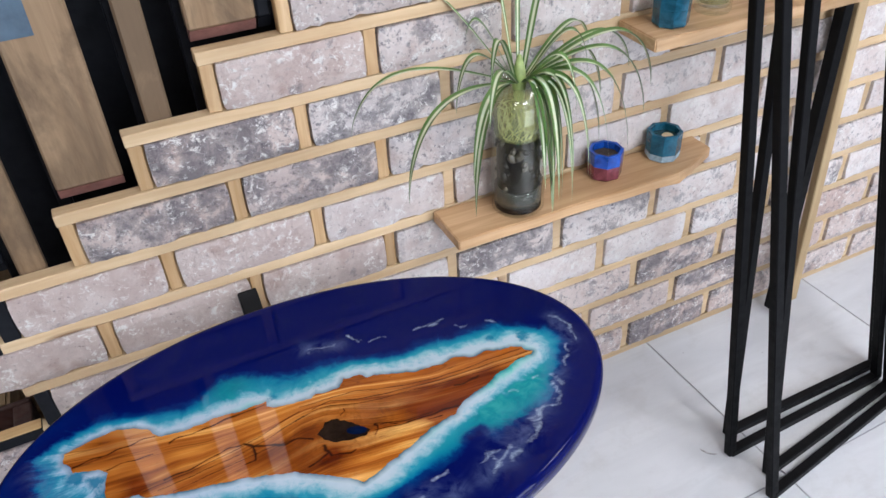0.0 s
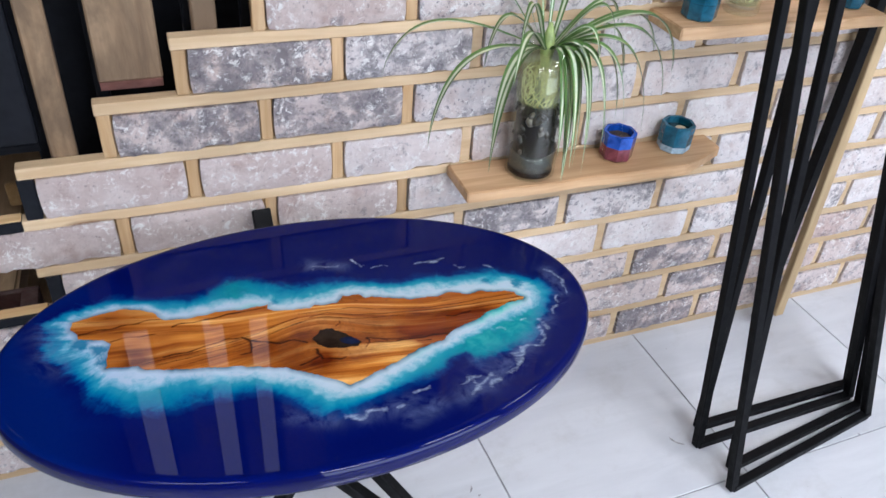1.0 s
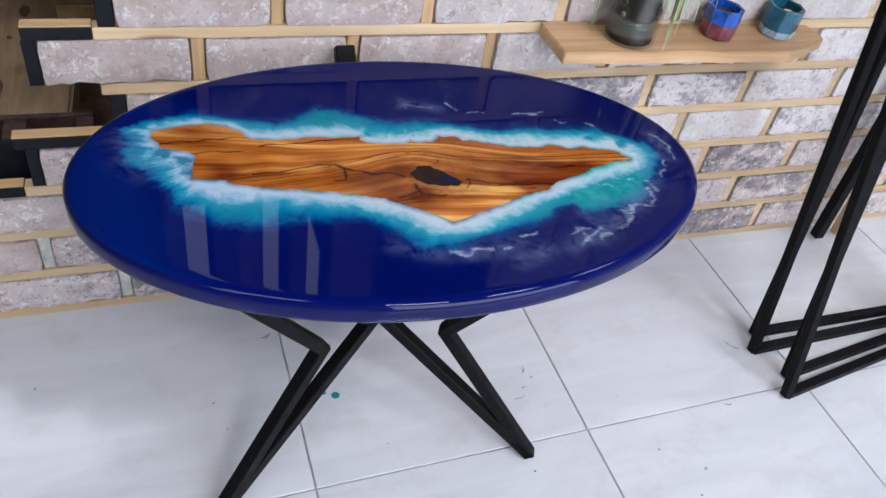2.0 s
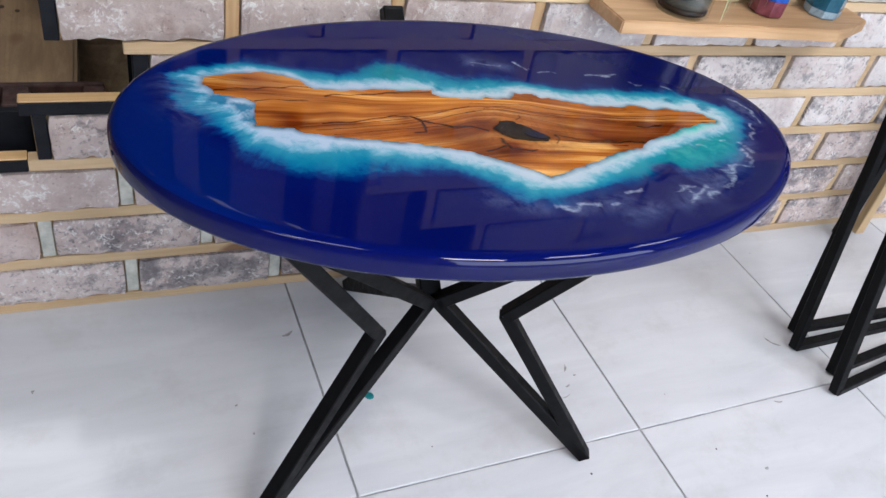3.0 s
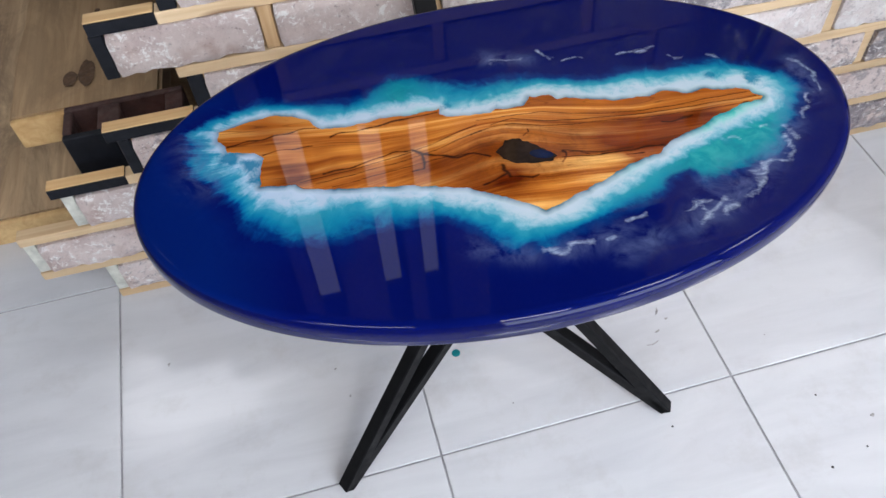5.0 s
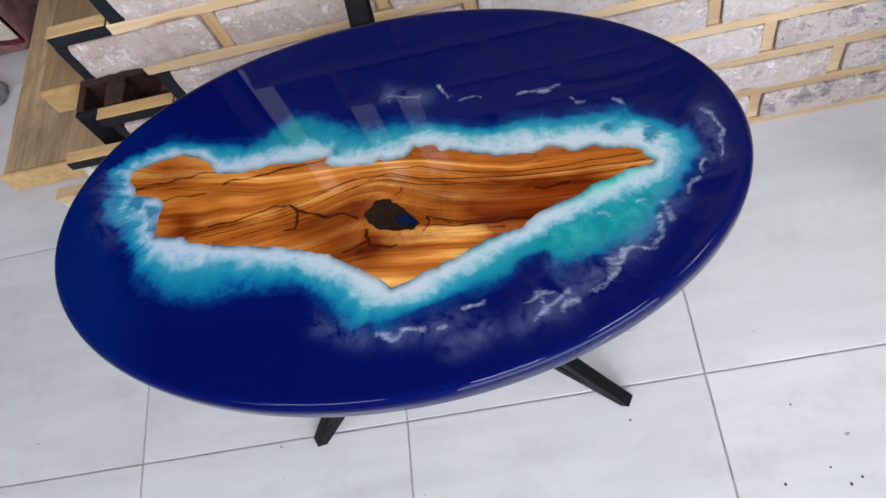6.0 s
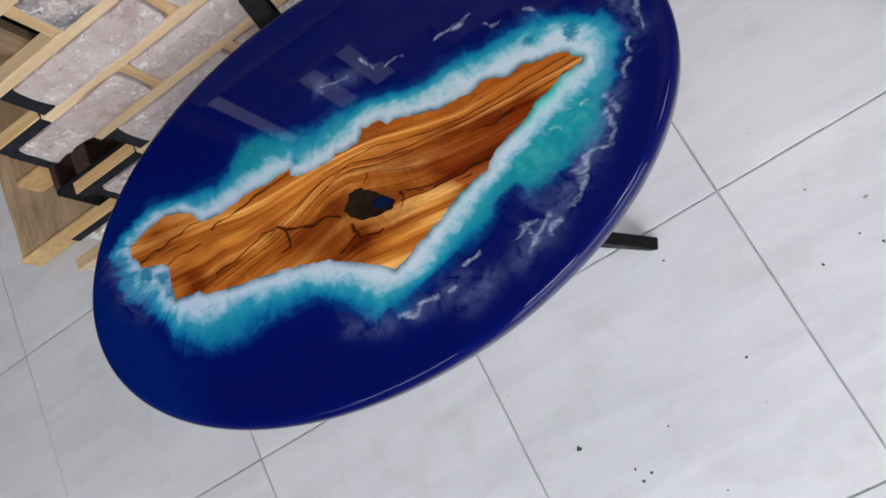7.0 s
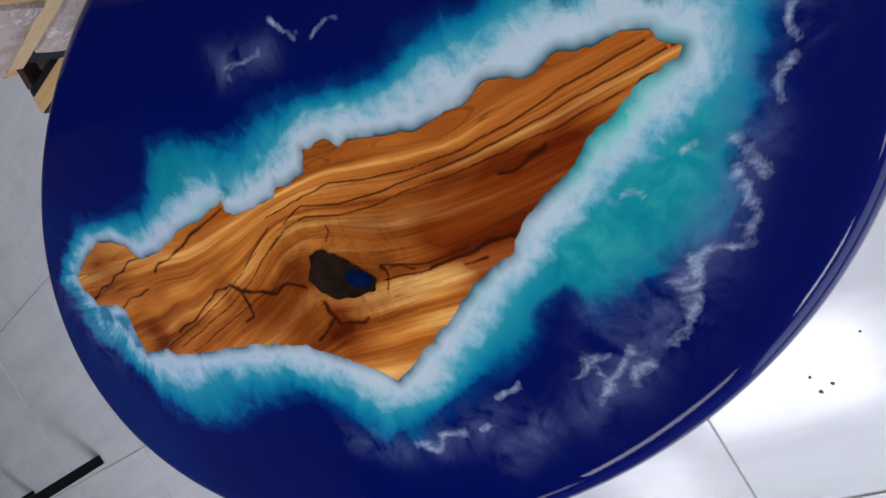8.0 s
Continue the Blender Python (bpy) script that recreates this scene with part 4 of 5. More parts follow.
def grain_flow(pts):
    """A smooth field whose level lines run along the grain."""
    xs, ys = np.arange(-0.32, 0.3201, 0.002), np.arange(-0.15, 0.1101, 0.002)
    gx, gy = np.meshgrid(xs, ys)
    cells = np.column_stack((gx.ravel(), gy.ravel()))
    lines = FLOW_ABOVE + FLOW_ROUND + FLOW_BELOW
    far = np.array([distance_to(cells, longer(chain)) for _, *chain in lines])
    value = np.array([v for v, *_ in lines]) / 1000
    order = np.argsort(far, axis=0)[:2]
    d0, d1 = np.take_along_axis(far, order, 0)
    field = ((value[order[0]] * d1 + value[order[1]] * d0) / (d0 + d1 + 1e-9)).reshape(gx.shape)
    for _ in range(9):
        p = np.pad(field, 1, mode="edge")
        field = (p[:-2, 1:-1] + p[2:, 1:-1] + p[1:-1, :-2] + p[1:-1, 2:] + 2 * field) / 6
    fx, fy = np.clip((pts[:, 0] - xs[0]) / 0.002, 0, len(xs) - 1.01), np.clip((pts[:, 1] - ys[0]) / 0.002, 0, len(ys) - 1.01)
    i, j = fx.astype(int), fy.astype(int)
    u, v = fx - i, fy - j
    return (field[j, i] * (1 - u) + field[j, i + 1] * u) * (1 - v) + (field[j + 1, i] * (1 - u) + field[j + 1, i + 1] * u) * v


inner = [Vector((x * 0.0012, y * 0.0012)) for x in range(-256, 256) for y in range(-114, 80)]
grid = np.array([tuple(p) for p in inner])
inner = [p for p, d in zip(inner, shore_distance(grid)) if d < -0.002]
count = len(shore_line)
flat_v, _, flat_f, _, _, _ = delaunay_2d_cdt(shore_line + inner, [(k, (k + 1) % count) for k in range(count)], [], 1, 1e-6)
verts = [(p.x, p.y, TOP + 0.0008) for p in flat_v] + [(p.x, p.y, TOP - 0.004) for p in shore_line]
faces = [tuple(f) for f in flat_f] + [((k + 1) % count, k, len(flat_v) + k, len(flat_v) + (k + 1) % count) for k in range(count)]
me = bpy.data.meshes.new("wood_inlay")
me.from_pydata(verts, [], faces)
me.materials.append(OLIVE)
flat = np.array(verts)[:, :2]
deepen = bumps(flat, (
    (147, -65, 34, 0.95), (113, -53, 24, 0.8), (182, -65, 30, 0.95), (214, -61, 22, 0.7), (74, -36, 26, 0.5), (227, -56, 20, 0.6), (-78, -47, 30, 0.7), (-39, -68, 26, 0.75), (-5, -78, 14, 0.9),
    (-225, -14, 18, 0.7), (-242, 66, 36, 0.6), (-105, -14, 14, 0.6), (133, -83, 14, 0.7), (181, -48, 16, 0.6), (-9, -96, 20, 0.5), (-22, -30, 14, 0.6)))
paler = bumps(flat, (
    (76, -97, 22, 0.9), (118, -96, 18, 0.8), (33, -98, 14, 0.6), (-162, -3, 24, 0.6), (-59, 5, 24, 0.7), (-152, 23, 22, 0.5), (24, 18, 24, 0.6), (160, -14, 30, 0.4), (246, -22, 26, 0.4), (74, -56, 14, 0.5)))
for key, values in (("crack", streaks(flat, segments(CRACKS, 0.72), 0.0055)), ("line", streaks(flat, segments(LINES, 0.66), 0.0012)), ("flow", grain_flow(flat)), ("deepen", np.clip(deepen, 0, 1)), ("paler", np.clip(paler, 0, 1))):
    me.attributes.new(key, "FLOAT", "POINT").data.foreach_set("value", values.astype(np.float32))
inlay = part("wood_inlay", me, None, tabletop, "orange-brown figured wood slab with a dark knot")
bm = bmesh.new()
hole = []
KNOT_AT = ((3, -26), (17, -28), (28, -37), (41, -53), (49, -64), (43, -70), (26, -69), (5, -63), (-7, -54), (-11, -41))
for k, a in enumerate(KNOT_AT):
    b = KNOT_AT[(k + 1) % len(KNOT_AT)]
    for j in range(5):
        p = Vector(a).lerp(Vector(b), j / 5) / 1000
        q = Vector((p.x * 140, p.y * 140, 0))
        hole.append(bm.verts.new((p.x + 0.002 * noise.noise(q), p.y + 0.002 * noise.noise(q + Vector((7, 3, 0))), TOP + 0.0016)))
bm.faces.new(hole)
part("knot", bm, KNOT, tabletop, "dark resin-filled knot hole")
bm = bmesh.new()
bm.faces.new([bm.verts.new((0.034 + 0.013 * math.cos(k * 0.45) * math.cos(0.42) + 0.0065 * math.sin(k * 0.45) * math.sin(0.42), -0.0575 - 0.013 * math.cos(k * 0.45) * math.sin(0.42) + 0.0065 * math.sin(k * 0.45) * math.cos(0.42), TOP + 0.0021)) for k in range(14)])
part("knot_fill", bm, make_plain("dark_blue_resin", (0.001, 0.006, 0.030), 0.05, 0, 0.4, 90, 0.0, 0.16), tabletop, "deep blue resin in the knot hole")

# legs: three diamond frames of flat tube, set at a third of a turn and pinched in at half height
W = 0.019
hub = Vector((-0.4035 - TX, -0.340 - TY, 0.268))
for deg, reach in ((90.0, 0.309), (-27.0, 0.292), (206.5, 0.288)):
    leg = empty("leg")
    leg.parent = table
    a = radians(deg - TABLE_TURN)
    out = Vector((math.cos(a), math.sin(a), 0))
    foot = Vector((hub.x, hub.y, 0)) + out * reach
    knee = hub + out * 0.105
    rest = Vector((foot.x, foot.y, TOP - THICK + (0.018 if deg == 90.0 else -0.001)))
    mid = hub + out * 0.010
    shin = Vector((0, 0, W * 0.45))
    for a0, b0 in ((foot + shin, knee), (foot + shin, mid), (knee, rest - shin), (mid, rest - shin)):
        way = (b0 - a0).normalized() * 0.005
        part("tube", tube(a0 - way * 0.5, b0 + way, 0.030 if deg == 90.0 else 0.0205, None, 0.0015, out.cross(Vector((0, 0, 1))).cross(b0 - a0), W), BLACK, leg)

# ---------------------------------------------------------------- shelves and what stands on them
FALL = 0.019


def shelf(x0, x1, z0, z1, depth, label, taper, fall):
    bm = box(x0, x1, -depth, -0.004, z0, z1)
    bmesh.ops.subdivide_edges(bm, edges=[e for e in bm.edges if abs(e.verts[0].co.x - e.verts[1].co.x) > 0.1], cuts=14)
    for v in bm.verts:
        t = (v.co.x - x0) / (x1 - x0)
        if v.co.y < -0.05:
            v.co.y += 0.004 * noise.noise(Vector((v.co.x * 9, 0, z0 * 7))) + (taper * max(0, t - 0.82) / 0.18)
        v.co.z += 0.0012 * noise.noise(Vector((v.co.x * 6, v.co.y * 6, 2))) - fall * (v.co.x - x0)
    bmesh.ops.bevel(bm, geom=[e for e in bm.edges if e.calc_face_angle(0) > 0.8], offset=0.002, segments=2, affect="EDGES")
    return tagged(part("wall_shelf", bm, SHELF), label, "shelf", "pine shelves on the brick wall")


shelf(-0.062, 0.505, 0.545, 0.5665, 0.104, "raw pine plank shelf with a vase and two pots", 0.045, FALL)
shelf(0.300, 0.765, 0.811, 0.8335, 0.105, "raw pine plank shelf with pots and a glass jar", 0.0, FALL)
ON_LOW = lambda x: 0.5677 - FALL * (x + 0.062)
ON_HIGH = lambda x: 0.8347 - FALL * (x - 0.300)


def pot(x, y, z, r, h, sides, lower, upper, split, label, filling=None, turn=0.2):
    thing = tagged(empty("plant_pot", (x, y, z)), label, "pot", "small faceted pots on the shelves")
    cut = h * split
    part("base", lathe(((r * 0.90, 0), (r * 0.98, 0.003), (r, cut)), sides, None, (0, 0, 0), turn), lower, thing)
    wall_t = 0.006
    bm = lathe(((r, cut + 0.0005), (r * 1.01, h - 0.003), (r * 0.99, h), (r - wall_t, h), (r - wall_t, cut + 0.01)), sides, None, (0, 0, 0), turn)
    part("rim", bm, upper, thing)
    if filling == DEEP:
        part("wax", lathe(((r * 0.34, h * 0.802), (r * 0.30, h * 0.83), (0.0, h * 0.84)), 14, None, (r * 0.1, -r * 0.15, 0)), WAX, thing, "beige wax in the middle")
    if filling:
        part("filling", lathe(((r - wall_t - 0.0005, h * 0.70), (r - wall_t - 0.0005, h * 0.76), (0.0, h * 0.80)), sides, None, (0, 0, 0), turn), filling, thing)
    return thing


BLUE = make_glaze("cobalt_glaze", (0.004, 0.06, 0.34))
MAROON = make_glaze("maroon_glaze", (0.16, 0.035, 0.05))
TEAL = make_glaze("teal_glaze", (0.005, 0.085, 0.14))
PALE = make_glaze("pale_blue_glaze", (0.30, 0.42, 0.50))
n = Nodes("dark_pebbles", 0.35)
PEBBLE = n.done(n.ramp(n.node("ShaderNodeNewGeometry", "Random Per Island"), ((0.0, (0.010, 0.009, 0.007)), (0.6, (0.028, 0.022, 0.015)), (0.88, (0.055, 0.045, 0.03)), (1.0, (0.16, 0.14, 0.11)))))
# Teal darkened for the shade inside the pot, used as its filling.
DEEP = make_plain("shaded_teal_glaze", (0.012, 0.05, 0.06), 0.2, 0, 0.4, 60)
SOIL = make_plain("soil", (0.05, 0.035, 0.025), 0.95, 0, 0.5, 90, 0.8)
WAX = make_plain("beige_wax", (0.55, 0.44, 0.28), 0.5, 0, 0.15, 40)
ROOT = make_plain("pale_roots", (0.60, 0.58, 0.30), 0.6, 0, 0.2, 40)
pot(0.268, -0.043, ON_LOW(0.268), 0.0320, 0.053, 8, MAROON, BLUE, 0.52, "small octagonal pot, cobalt blue over maroon", SOIL, 0.3)
pot(0.402, -0.040, ON_LOW(0.402), 0.0325, 0.055, 8, PALE, TEAL, 0.26, "small octagonal teal pot with a pale blue foot", DEEP, 0.1)
pot(0.362, -0.060, ON_HIGH(0.362), 0.0310, 0.057, 8, TEAL, TEAL, 0.5, "small octagonal teal pot with a green sprout", SOIL, 0.25)
pot(0.716, -0.046, ON_HIGH(0.716), 0.0275, 0.053, 8, TEAL, MAROON, 0.45, "small octagonal pot, maroon over teal", SOIL, 0.15)


def vase(x, y, z, r, h, level, dark_to, label, name):
    thing = tagged(empty(name, (x, y, z)), label, "vase")
    t = 0.003
    part("glass", lathe(((r * 0.9, 0), (r * 0.98, 0.004), (r * 0.97, h * 0.10), (r * 1.02, h * 0.3), (r * 0.96, h * 0.62), (r, h), (r - t, h), (r * 0.96 - t, h * 0.62), (r * 1.02 - t, h * 0.3), (r * 0.97 - t, h * 0.1), (r * 0.9 - t, h * 0.07)), 48), GLASS, thing, "clear glass vessel", True).visible_shadow = False
    part("water", lathe(((r * 0.9 - t - 0.0006, h * dark_to + 0.002), (r * 0.955 - t - 0.0006, h * 0.62), (r * 0.97 - t - 0.0006, h * level)), 40), WATER, thing, "cloudy yellow-green water", True).visible_shadow = False
    return thing


big = vase(0.077, -0.057, ON_LOW(0.077), 0.046, 0.240, 0.93, 0.58, "cylindrical glass vase with pebbles, roots and cloudy water", "glass_vase")
rnd = random.Random(8)
bm = bmesh.new()
for k in range(150):
    a, r0, z = rnd.uniform(0, 6.3), 0.036 * math.sqrt(rnd.random()), rnd.uniform(0.040, 0.132)
    size = rnd.uniform(0.0055, 0.0095)
    stone = bmesh.ops.create_icosphere(bm, subdivisions=1, radius=size, matrix=Matrix.Translation((r0 * math.cos(a), r0 * math.sin(a), z)) @ Euler((rnd.random() * 3, rnd.random() * 3, 0)).to_matrix().to_4x4() @ Matrix.Diagonal((1.25, 0.9, 0.75, 1)))
# Core added inside the pebbles so that no light passes between them.
lathe(((0.020, 0.030), (0.0355, 0.045), (0.037, 0.08), (0.0365, 0.115), (0.030, 0.132), (0.0, 0.136)), 24, bm)
part("pebble_bed", bm, PEBBLE, big, "dark pebbles round an added dark core", True)
bm = bmesh.new()
for k in range(46):
    a, z = rnd.uniform(0, 6.3), 0.138
    last = Vector((0.026 * math.cos(a), 0.026 * math.sin(a), z))
    for j in range(5):
        nxt = last + Vector((rnd.uniform(-0.013, 0.013), rnd.uniform(-0.013, 0.013), rnd.uniform(0.004, 0.017)))
        flat2 = Vector((nxt.x, nxt.y))
        if flat2.length > 0.034:
            nxt.x, nxt.y = flat2 * 0.034 / flat2.length
        tube(last, nxt, 0.0011, bm, 0)
        last = nxt
part("roots", bm, ROOT, big, "tangle of pale roots")
BASE = Nodes("grey_glass", 0.05).done((0.10, 0.10, 0.085), Alpha=0.55)
part("base_glass", lathe(((0.040, 0.0152), (0.041, 0.03), (0.041, 0.046), (0.0, 0.047)), 36), BASE, big, "thick greyish glass foot", True)
# Dark puck added for the dark reflection in the clear glass bottom.
part("foot", lathe(((0.038, 0.0045), (0.0405, 0.006), (0.0405, 0.013), (0.030, 0.0148), (0.0, 0.015)), 36), KNOT, big, "dark disc in place of the reflection in the glass bottom", True)
jar = vase(0.462, -0.047, ON_HIGH(0.462), 0.032, 0.15, 0.8, 0.1, "clear glass jar of yellowish water with roots", "glass_jar")
bm = bmesh.new()
for k in range(22):
    a = rnd.uniform(0, 6.3)
    last = Vector((0.018 * math.cos(a), 0.018 * math.sin(a), 0.022))
    for j in range(5):
        nxt = last + Vector((rnd.uniform(-0.012, 0.012), rnd.uniform(-0.012, 0.012), rnd.uniform(0.004, 0.02)))
        flat2 = Vector((nxt.x, nxt.y))
        if flat2.length > 0.025:
            nxt.x, nxt.y = flat2 * 0.025 / flat2.length
        tube(last, nxt, 0.0011, bm, 0)
        last = nxt
part("roots", bm, ROOT, jar, "tangle of pale roots")


def blade(base, out, lift, reach, drop, width, curl=0.0):
    """An arching strap leaf: base point, direction in plan, rise, reach, fall and width."""
    n = 22
    side = Vector((-math.sin(out), math.cos(out), 0))
    ahead = Vector((math.cos(out), math.sin(out), 0))
    bm = bmesh.new()
    rows, across = [], []
    for j in range(n + 1):
        t = j / n
        p = Vector(base) + ahead * (reach * (1 - (1 - t) ** 1.6)) + side * (curl * t * t) + Vector((0, 0, lift * math.sin(min(1, t * 1.35) * math.pi / 2 * 1.0) - drop * t ** 2.4))
        w = 1.2 * width * (0.55 + 0.45 * min(1, t * 4)) * (1 - max(0, (t - 0.55) / 0.45) ** 1.6) + 0.0003
        sag = Vector((0, 0, 0.25 * w))
        rows.append([bm.verts.new(p - side * w / 2 + sag), bm.verts.new(p), bm.verts.new(p + side * w / 2 + sag)])
        across += [-1.0, 0.0, 1.0]
    for a, b in zip(rows, rows[1:]):
        for k in range(2):
            bm.faces.new((a[k], a[k + 1], b[k + 1], b[k]))
    me = mesh_of(bm, "leaf", LEAF, True)
    me.attributes.new("across", "FLOAT", "POINT").data.foreach_set("value", across)
    return me


plant = tagged(empty("spider_plant", (0.077, -0.057, ON_LOW(0.077) + 0.232)), "spider plant with arching green leaves striped cream, growing in the vase", "plant")
# direction in degrees, rise, reach, fall, width
for deg, lift, reach, drop, width, curl in (
    (196, 0.055, 0.235, 0.165, 0.011, 0.01), (214, 0.050, 0.145, 0.155, 0.012, 0.0), (172, 0.085, 0.27, 0.12, 0.009, 0.02), (203, 0.030, 0.105, 0.225, 0.015, 0.0),
    (290, 0.035, 0.058, 0.262, 0.020, 0.012), (302, 0.030, 0.064, 0.248, 0.017, -0.01), (278, 0.040, 0.050, 0.215, 0.014, 0.012), (314, 0.038, 0.072, 0.235, 0.016, -0.015), (296, 0.044, 0.070, 0.240, 0.019, 0.006), (312, 0.050, 0.110, 0.205, 0.015, 0.01),
    (324, 0.055, 0.140, 0.200, 0.014, 0.0), (334, 0.065, 0.175, 0.205, 0.014, 0.01), (344, 0.080, 0.205, 0.165, 0.013, 0.0), (352, 0.095, 0.235, 0.150, 0.014, 0.01),
    (2, 0.080, 0.210, 0.110, 0.011, 0.0), (14, 0.090, 0.150, 0.075, 0.011, 0.0), (120, 0.185, 0.045, 0.010, 0.006, 0.01), (70, 0.205, 0.045, 0.005, 0.006, -0.012),
    (160, 0.125, 0.075, 0.050, 0.010, 0.0), (205, 0.120, 0.065, 0.100, 0.010, 0.0), (150, 0.175, 0.180, 0.030, 0.008, 0.0), (30, 0.150, 0.070, 0.050, 0.010, 0.0),
    (306, 0.040, 0.090, 0.240, 0.013, 0.0), (308, 0.055, 0.085, 0.215, 0.015, 0.012), (330, 0.030, 0.115, 0.225, 0.012, 0.0),
    (222, 0.085, 0.130, 0.100, 0.010, 0.0), (8, 0.060, 0.170, 0.140, 0.010, 0.0), (348, 0.040, 0.135, 0.170, 0.011, 0.0), (318, 0.085, 0.085, 0.140, 0.012, 0.0),
    (340, 0.110, 0.100, 0.100, 0.011, 0.0), (186, 0.100, 0.110, 0.120, 0.010, 0.0),
):
    a = radians(deg)
    part("leaf", blade((0.008 * math.cos(a), 0.008 * math.sin(a), 0.0), a, lift, reach, drop, width, curl), None, plant)
bm = lathe(((0.008, -0.03), (0.012, 0.0), (0.010, 0.02), (0.003, 0.045)), 12)
CROWN = make_plain("pale_crown", (0.30, 0.38, 0.13), 0.5, 0, 0.3, 60)
part("crown", bm, CROWN, plant, "pale green crown of the plant", True)
sprout = tagged(empty("sprout", (0.362, -0.060, ON_HIGH(0.362) + 0.043)), "small bright green sprout in a teal pot", "plant")
for deg in range(0, 360, 52):
    a = radians(deg + 11)
    part("leaf", blade((0, 0, 0), a, 0.06, 0.022, 0.012, 0.006), None, sprout)

# ---------------------------------------------------------------- black steel frames by the wall
def leg_frame(p0, p1, t0, t1, label, w=0.0178):
    """A U of square tube: feet p0 and p1 on the floor, upper ends t0 and t1."""
    thing = tagged(empty("table_leg_frame"), label, "metal frame", "black steel leg frames leaning by the wall")
    p0, p1, t0, t1 = Vector(p0), Vector(p1), Vector(t0), Vector(t1)
    up = Vector((0, 0, w / 2))
    part("bottom_bar", tube(p0 + up, p1 + up, w, None, 0.0015), BLACK, thing)
    for a, b in ((p0, t0), (p1, t1)):
        part("upright", tube(a + Vector((0, 0, 0.004)), b, w, None, 0.0015, (0, 1, 0)), BLACK, thing)
    part("top_bar", tube(t0, t1, w, None, 0.0015), BLACK, thing)
    return thing


def aim(p, q, z):
    """The point of the line p-q at the height z."""
    p, q = Vector(p), Vector(q)
    return p + (q - p) * (z / q.z)


NOTE = "tall black square-tube steel leg frame leaning by the brick wall"
for p0, p1, q0, q1 in (
    ((0.418, -0.344, 0), (0.846, -0.332, 0), (0.406, -0.184, 0.951), (0.699, -0.200, 0.914)),
    ((0.450, -0.303, 0), (0.874, -0.302, 0), (0.535, -0.125, 0.914), (0.775, -0.140, 0.888)),
    ((0.419, -0.459, 0), (0.842, -0.390, 0), (0.372, -0.260, 0.980), (0.622, -0.255, 0.938)),
    ((0.451, -0.416, 0), (0.851, -0.361, 0), (0.506, -0.200, 0.941), (0.738, -0.190, 0.910)),
):
    leg_frame(p0, p1, aim(p0, q0, 1.25), aim(p1, q1, 1.25), NOTE)
bar = tagged(empty("steel_bar"), "black square steel bar leaning against the brick wall", "metal bar")
part("tube", tube((0.808, -0.052, 0.012), (0.820, -0.020, 1.025), 0.024, None, 0.0015, (0, 1, 0)), BLACK, bar)
stick = tagged(empty("wooden_batten"), "pale wooden batten leaning against the brick wall", "batten")
part("batten", tube((0.872, -0.050, 0.012), (0.848, -0.022, 1.073), 0.026, None, 0.002, (0, 1, 0), 0.02), make_pine("pale_batten", (0.55, 0.42, 0.24), (0.45, 0.32, 0.17), 2, 0.6, False), stick)
side_frame = tagged(empty("leg_frame_standing", (-2.248, -0.462, 0)), "black steel tube frame standing upright on the floor", "metal frame")
for x in (0.0, -0.58):
    part("upright", tube((x, 0, 0), (x, 0, 0.69), 0.028, None, 0.0015), BLACK, side_frame)
part("rail", tube((0.014, 0, 0.704), (-0.594, 0, 0.704), 0.028, None, 0.0015), BLACK, side_frame)

# ---------------------------------------------------------------- small things behind and on the floor
CLOTH = make_plain("patterned_cloth", (0.26, 0.13, 0.13), 0.9, 0, 0.5, 22, 0.3)
MAROON_CLOTH = make_plain("dark_red_cloth", (0.10, 0.012, 0.02), 0.9, 0, 0.3, 30)
CREAM = make_plain("cream_cloth", (0.62, 0.56, 0.46), 0.9, 0, 0.15, 30)
GREY = make_plain("grey_cloth", (0.22, 0.22, 0.23), 0.9, 0, 0.3, 30, 0.4)
pouf = tagged(empty("ottoman", (-1.73, 0.615, 0)), "reddish patterned cloth ottoman with a cream round panel", "ottoman")
part("body", box(-0.32, 0.318, 0.0, 0.50, 0.0, 0.42, 0.02, None, 3), CLOTH, pouf, "", True)
for r, y, mat, note in ((0.20, -0.004, MAROON_CLOTH, "dark red piping ring"), (0.178, -0.008, CREAM, "cream round panel")):
    bm = bmesh.new()
    arc = [(0.312 - r * math.sin(k * math.pi / 24), 0.235 - r * math.cos(k * math.pi / 24)) for k in range(25)]
    top = [bm.verts.new((x, y, z)) for x, z in arc]
    low = [bm.verts.new((x, 0.012, z)) for x, z in arc]
    bm.faces.new(top)
    for k in range(25):
        m = (k + 1) % 25
        bm.faces.new((top[k], low[k], low[m], top[m]))
    bmesh.ops.recalc_face_normals(bm, faces=bm.faces)
    part("round_panel", bm, mat, pouf, note)
bm = lathe(((0.0, 0.0), (0.055, 0.003), (0.06, 0.03), (0.045, 0.07), (0.0, 0.085)), 20)
for v in bm.verts:
    v.co += 0.02 * Vector(noise.noise_vector(v.co * 18)) * (1 if v.co.z > 0.01 else 0)
    v.co.z = max(v.co.z, 0.0)
rag = tagged(part("crumpled_cloth", bm, GREY, None, "", True), "crumpled grey cloth on the floor", "cloth")
rag.location = (-1.495, 0.485, 0.001)
rag.scale = (0.55, 0.55, 0.5)
DROP = make_plain("turquoise_paint", (0.003, 0.20, 0.22), 0.3, 0, 0.2, 60)
SPOT = make_plain("dark_stain", (0.035, 0.033, 0.032), 0.6, 0, 0.4, 90)
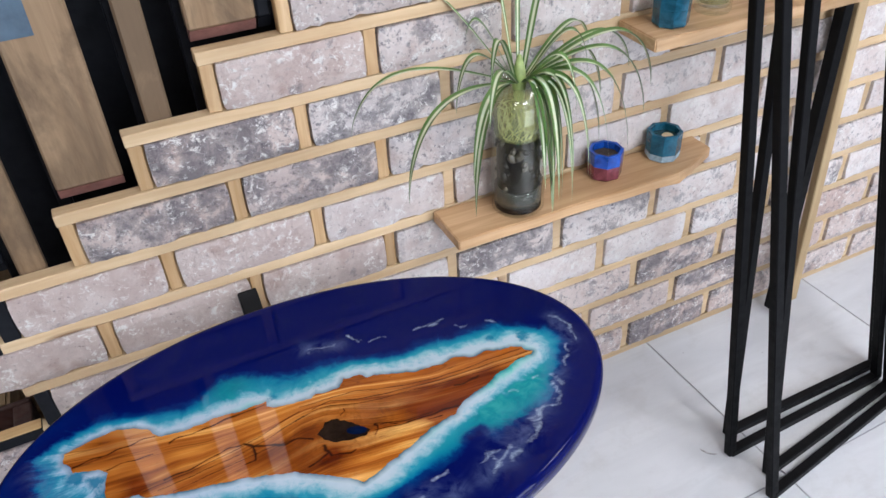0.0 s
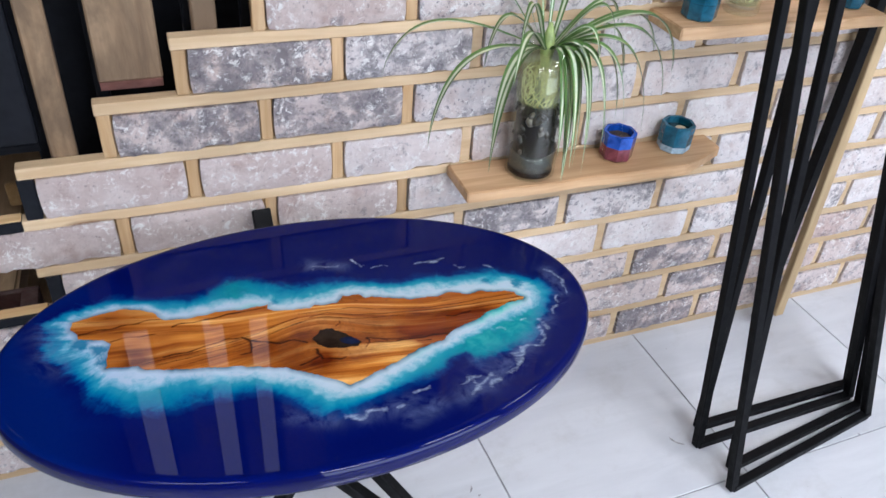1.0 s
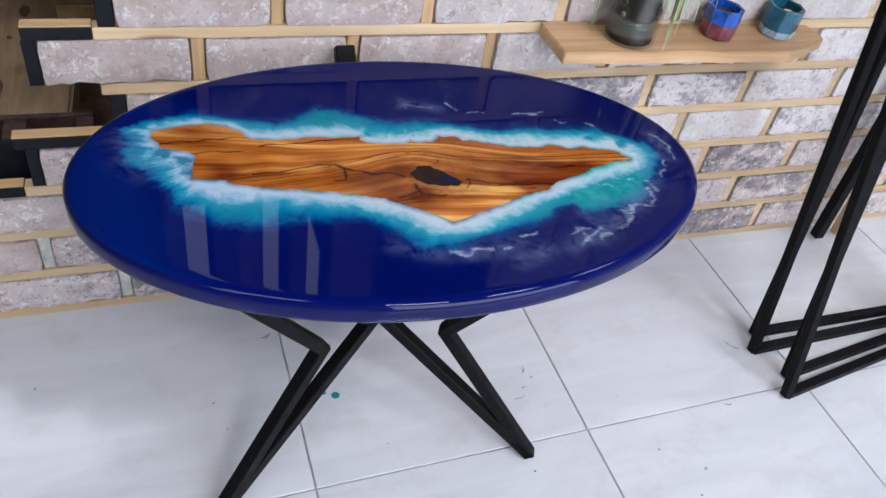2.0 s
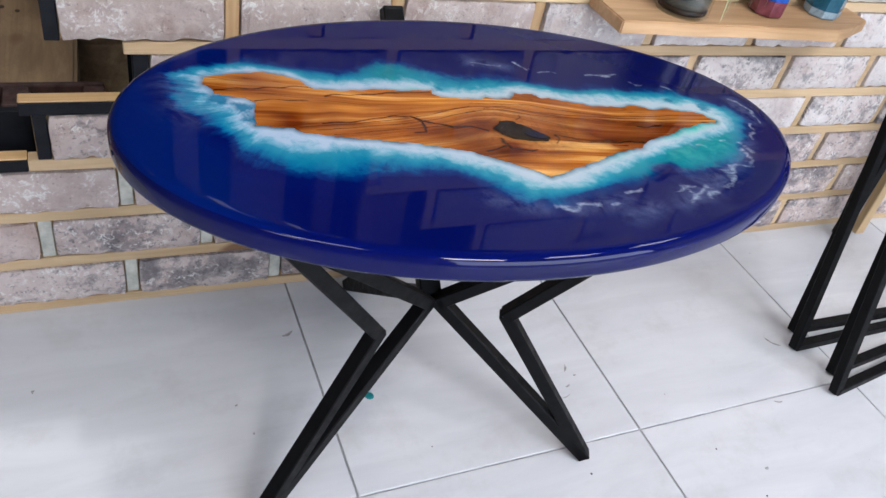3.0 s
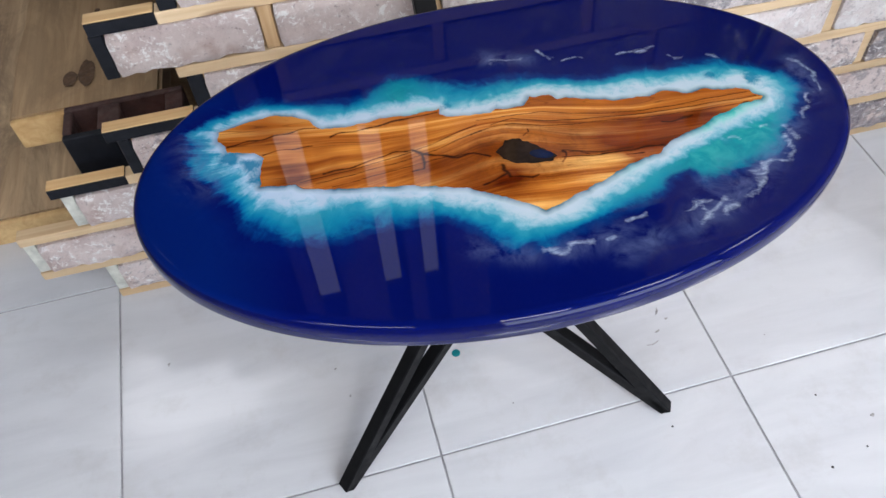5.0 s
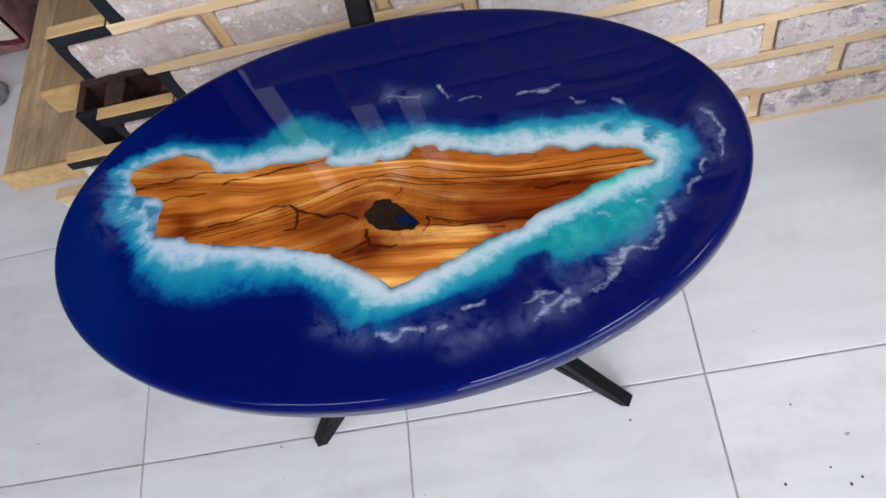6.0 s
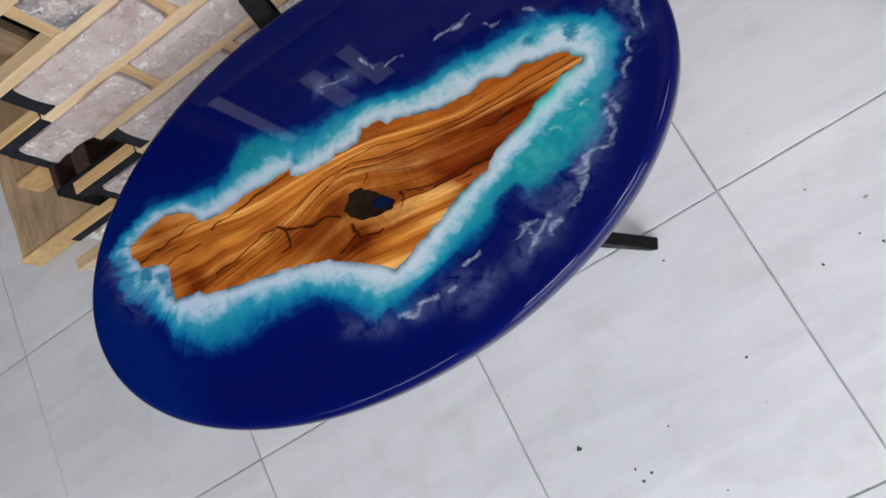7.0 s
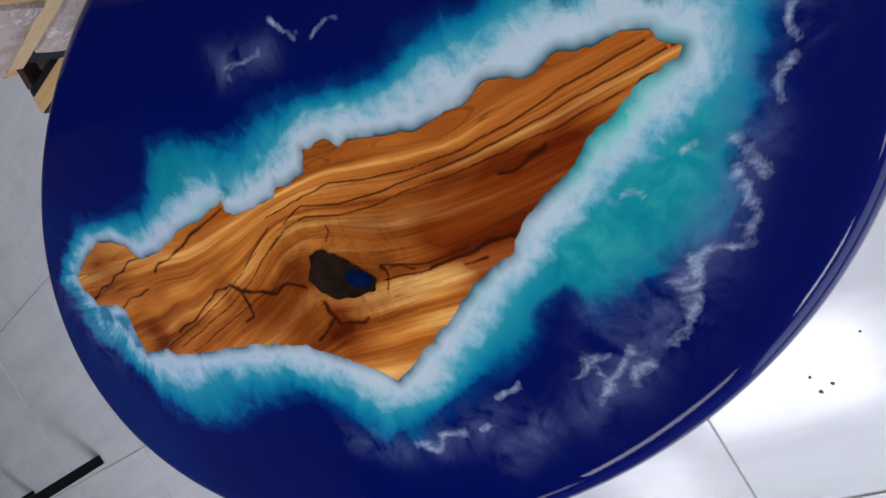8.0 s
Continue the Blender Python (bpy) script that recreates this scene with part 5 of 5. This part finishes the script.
for x, y, r in ((-0.441, -0.282, 0.0075), (-0.460, -0.273, 0.0045)):
    tagged(part("paint_drop", lathe(((r, 0.0002), (r * 0.9, 0.0011), (0.0, 0.0014)), 14, None, (x, y, 0)), DROP), "small turquoise resin drop on the tile", "drop", "resin drops on the floor")
for x, y, r in ((-0.407, -0.713, 0.0075), (-0.339, -0.780, 0.004), (-0.335, -0.802, 0.0045), (-0.318, -0.795, 0.004), (-0.10, -0.70, 0.004), (-0.225, -0.865, 0.0025), (-0.259, -0.742, 0.003), (-1.204, -0.567, 0.004), (-1.122, -0.592, 0.003), (-0.365, -0.398, 0.0022), (0.136, -0.611, 0.003), (0.174, -0.63, 0.003), (0.106, -0.512, 0.003), (-0.135, -0.503, 0.003), (0.068, -0.628, 0.004), (0.157, -0.638, 0.004), (-1.215, -0.399, 0.0025)):
    r, x = r * 0.62, 1.006 * x - 0.007
    bm = lathe(((r, 0.0002), (r * 0.8, 0.0008), (0.0, 0.0010)), 12, None, (x, y, 0))
    for v in bm.verts:
        q = Vector((v.co.x * 260, v.co.y * 260, r * 900))
        v.co.x, v.co.y = x + (v.co.x - x) * (1 + 0.7 * noise.noise(q)), y + (v.co.y - y) * (1 + 0.7 * noise.noise(q + Vector((3, 1, 5))))
    tagged(part("floor_stain", bm, SPOT), "small dark stain on the tile", "stain", "dark stains on the floor")
SCUFF = make_plain("grey_scuff", (0.30, 0.29, 0.285), 0.6, 0, 0.4, 120)
for x, y, long, wide, turn in ((-0.080, -0.295, 0.009, 0.002, 1.1), (-0.095, -0.333, 0.006, 0.002, 0.4), (-0.071, -0.313, 0.003, 0.002, 0.0), (0.166, -0.567, 0.004, 0.0025, 0.3), (0.289, -0.452, 0.009, 0.002, -0.2), (-0.539, -0.125, 0.010, 0.003, 0.5), (-0.111, -0.355, 0.012, 0.0012, 0.2), (0.382, -0.320, 0.018, 0.0022, -0.9)):
    bm = lathe(((1.0, 0.0002), (0.8, 0.0006), (0.0, 0.0008)), 14)
    for v in bm.verts:
        g = 1 + 0.5 * noise.noise(Vector((v.co.x * 2, v.co.y * 2, x * 90)))
        v.co.x, v.co.y = v.co.x * long * g, v.co.y * wide * g + 0.25 * long * (v.co.x * g) ** 2
    mark = tagged(part("scuff_mark", bm, SCUFF), "faint grey scuff mark on the white tile", "stain", "scuff marks on the floor")
    mark.location, mark.rotation_euler = (x, y, 0), (0, 0, turn)

bm = bmesh.new()
rows = []
for j in range(11):
    t = j / 10
    w = 0.0125 * math.sin(math.pi * min(1, t * 1.08) ** 0.8) + 0.0006
    rows.append([bm.verts.new((-0.030 + 0.06 * t, k * w, 0.0012 + 0.004 * abs(k) + 0.006 * math.sin(math.pi * t) * (k == 0) * 0.3 + 0.003 * t * t)) for k in (-1, 0, 1)])
for a, b in zip(rows, rows[1:]):
    for k in range(2):
        bm.faces.new((a[k], a[k + 1], b[k + 1], b[k]))
dry = tagged(part("fallen_leaf", bm, make_plain("yellow_leaf", (0.30, 0.27, 0.035), 0.55, 0, 0.35, 60), None, "", True), "small yellow-green fallen leaf on the floor tile", "leaf")
dry.location, dry.rotation_euler = (-1.075, -0.640, 0.0), (0, 0, 0.22)

# ---------------------------------------------------------------- floor tiles
tile_mesh = mesh_of(box(0, PITCH - 0.0032, 0, PITCH - 0.0032, -0.010, 0.0, 0.0008), "tile", TILE)
rnd = random.Random(2)
turn = Matrix.Rotation(TILE_TURN, 3, "Z")
for i in range(-7, 6):
    for j in range(-6, 6):
        ob = part("tile", tile_mesh, None, floor)
        ob.location = TILE_AT + turn @ Vector((PITCH * i + 0.0016, PITCH * j + 0.0016, rnd.uniform(-0.0003, 0.0)))
        ob.rotation_euler = (0, 0, TILE_TURN)
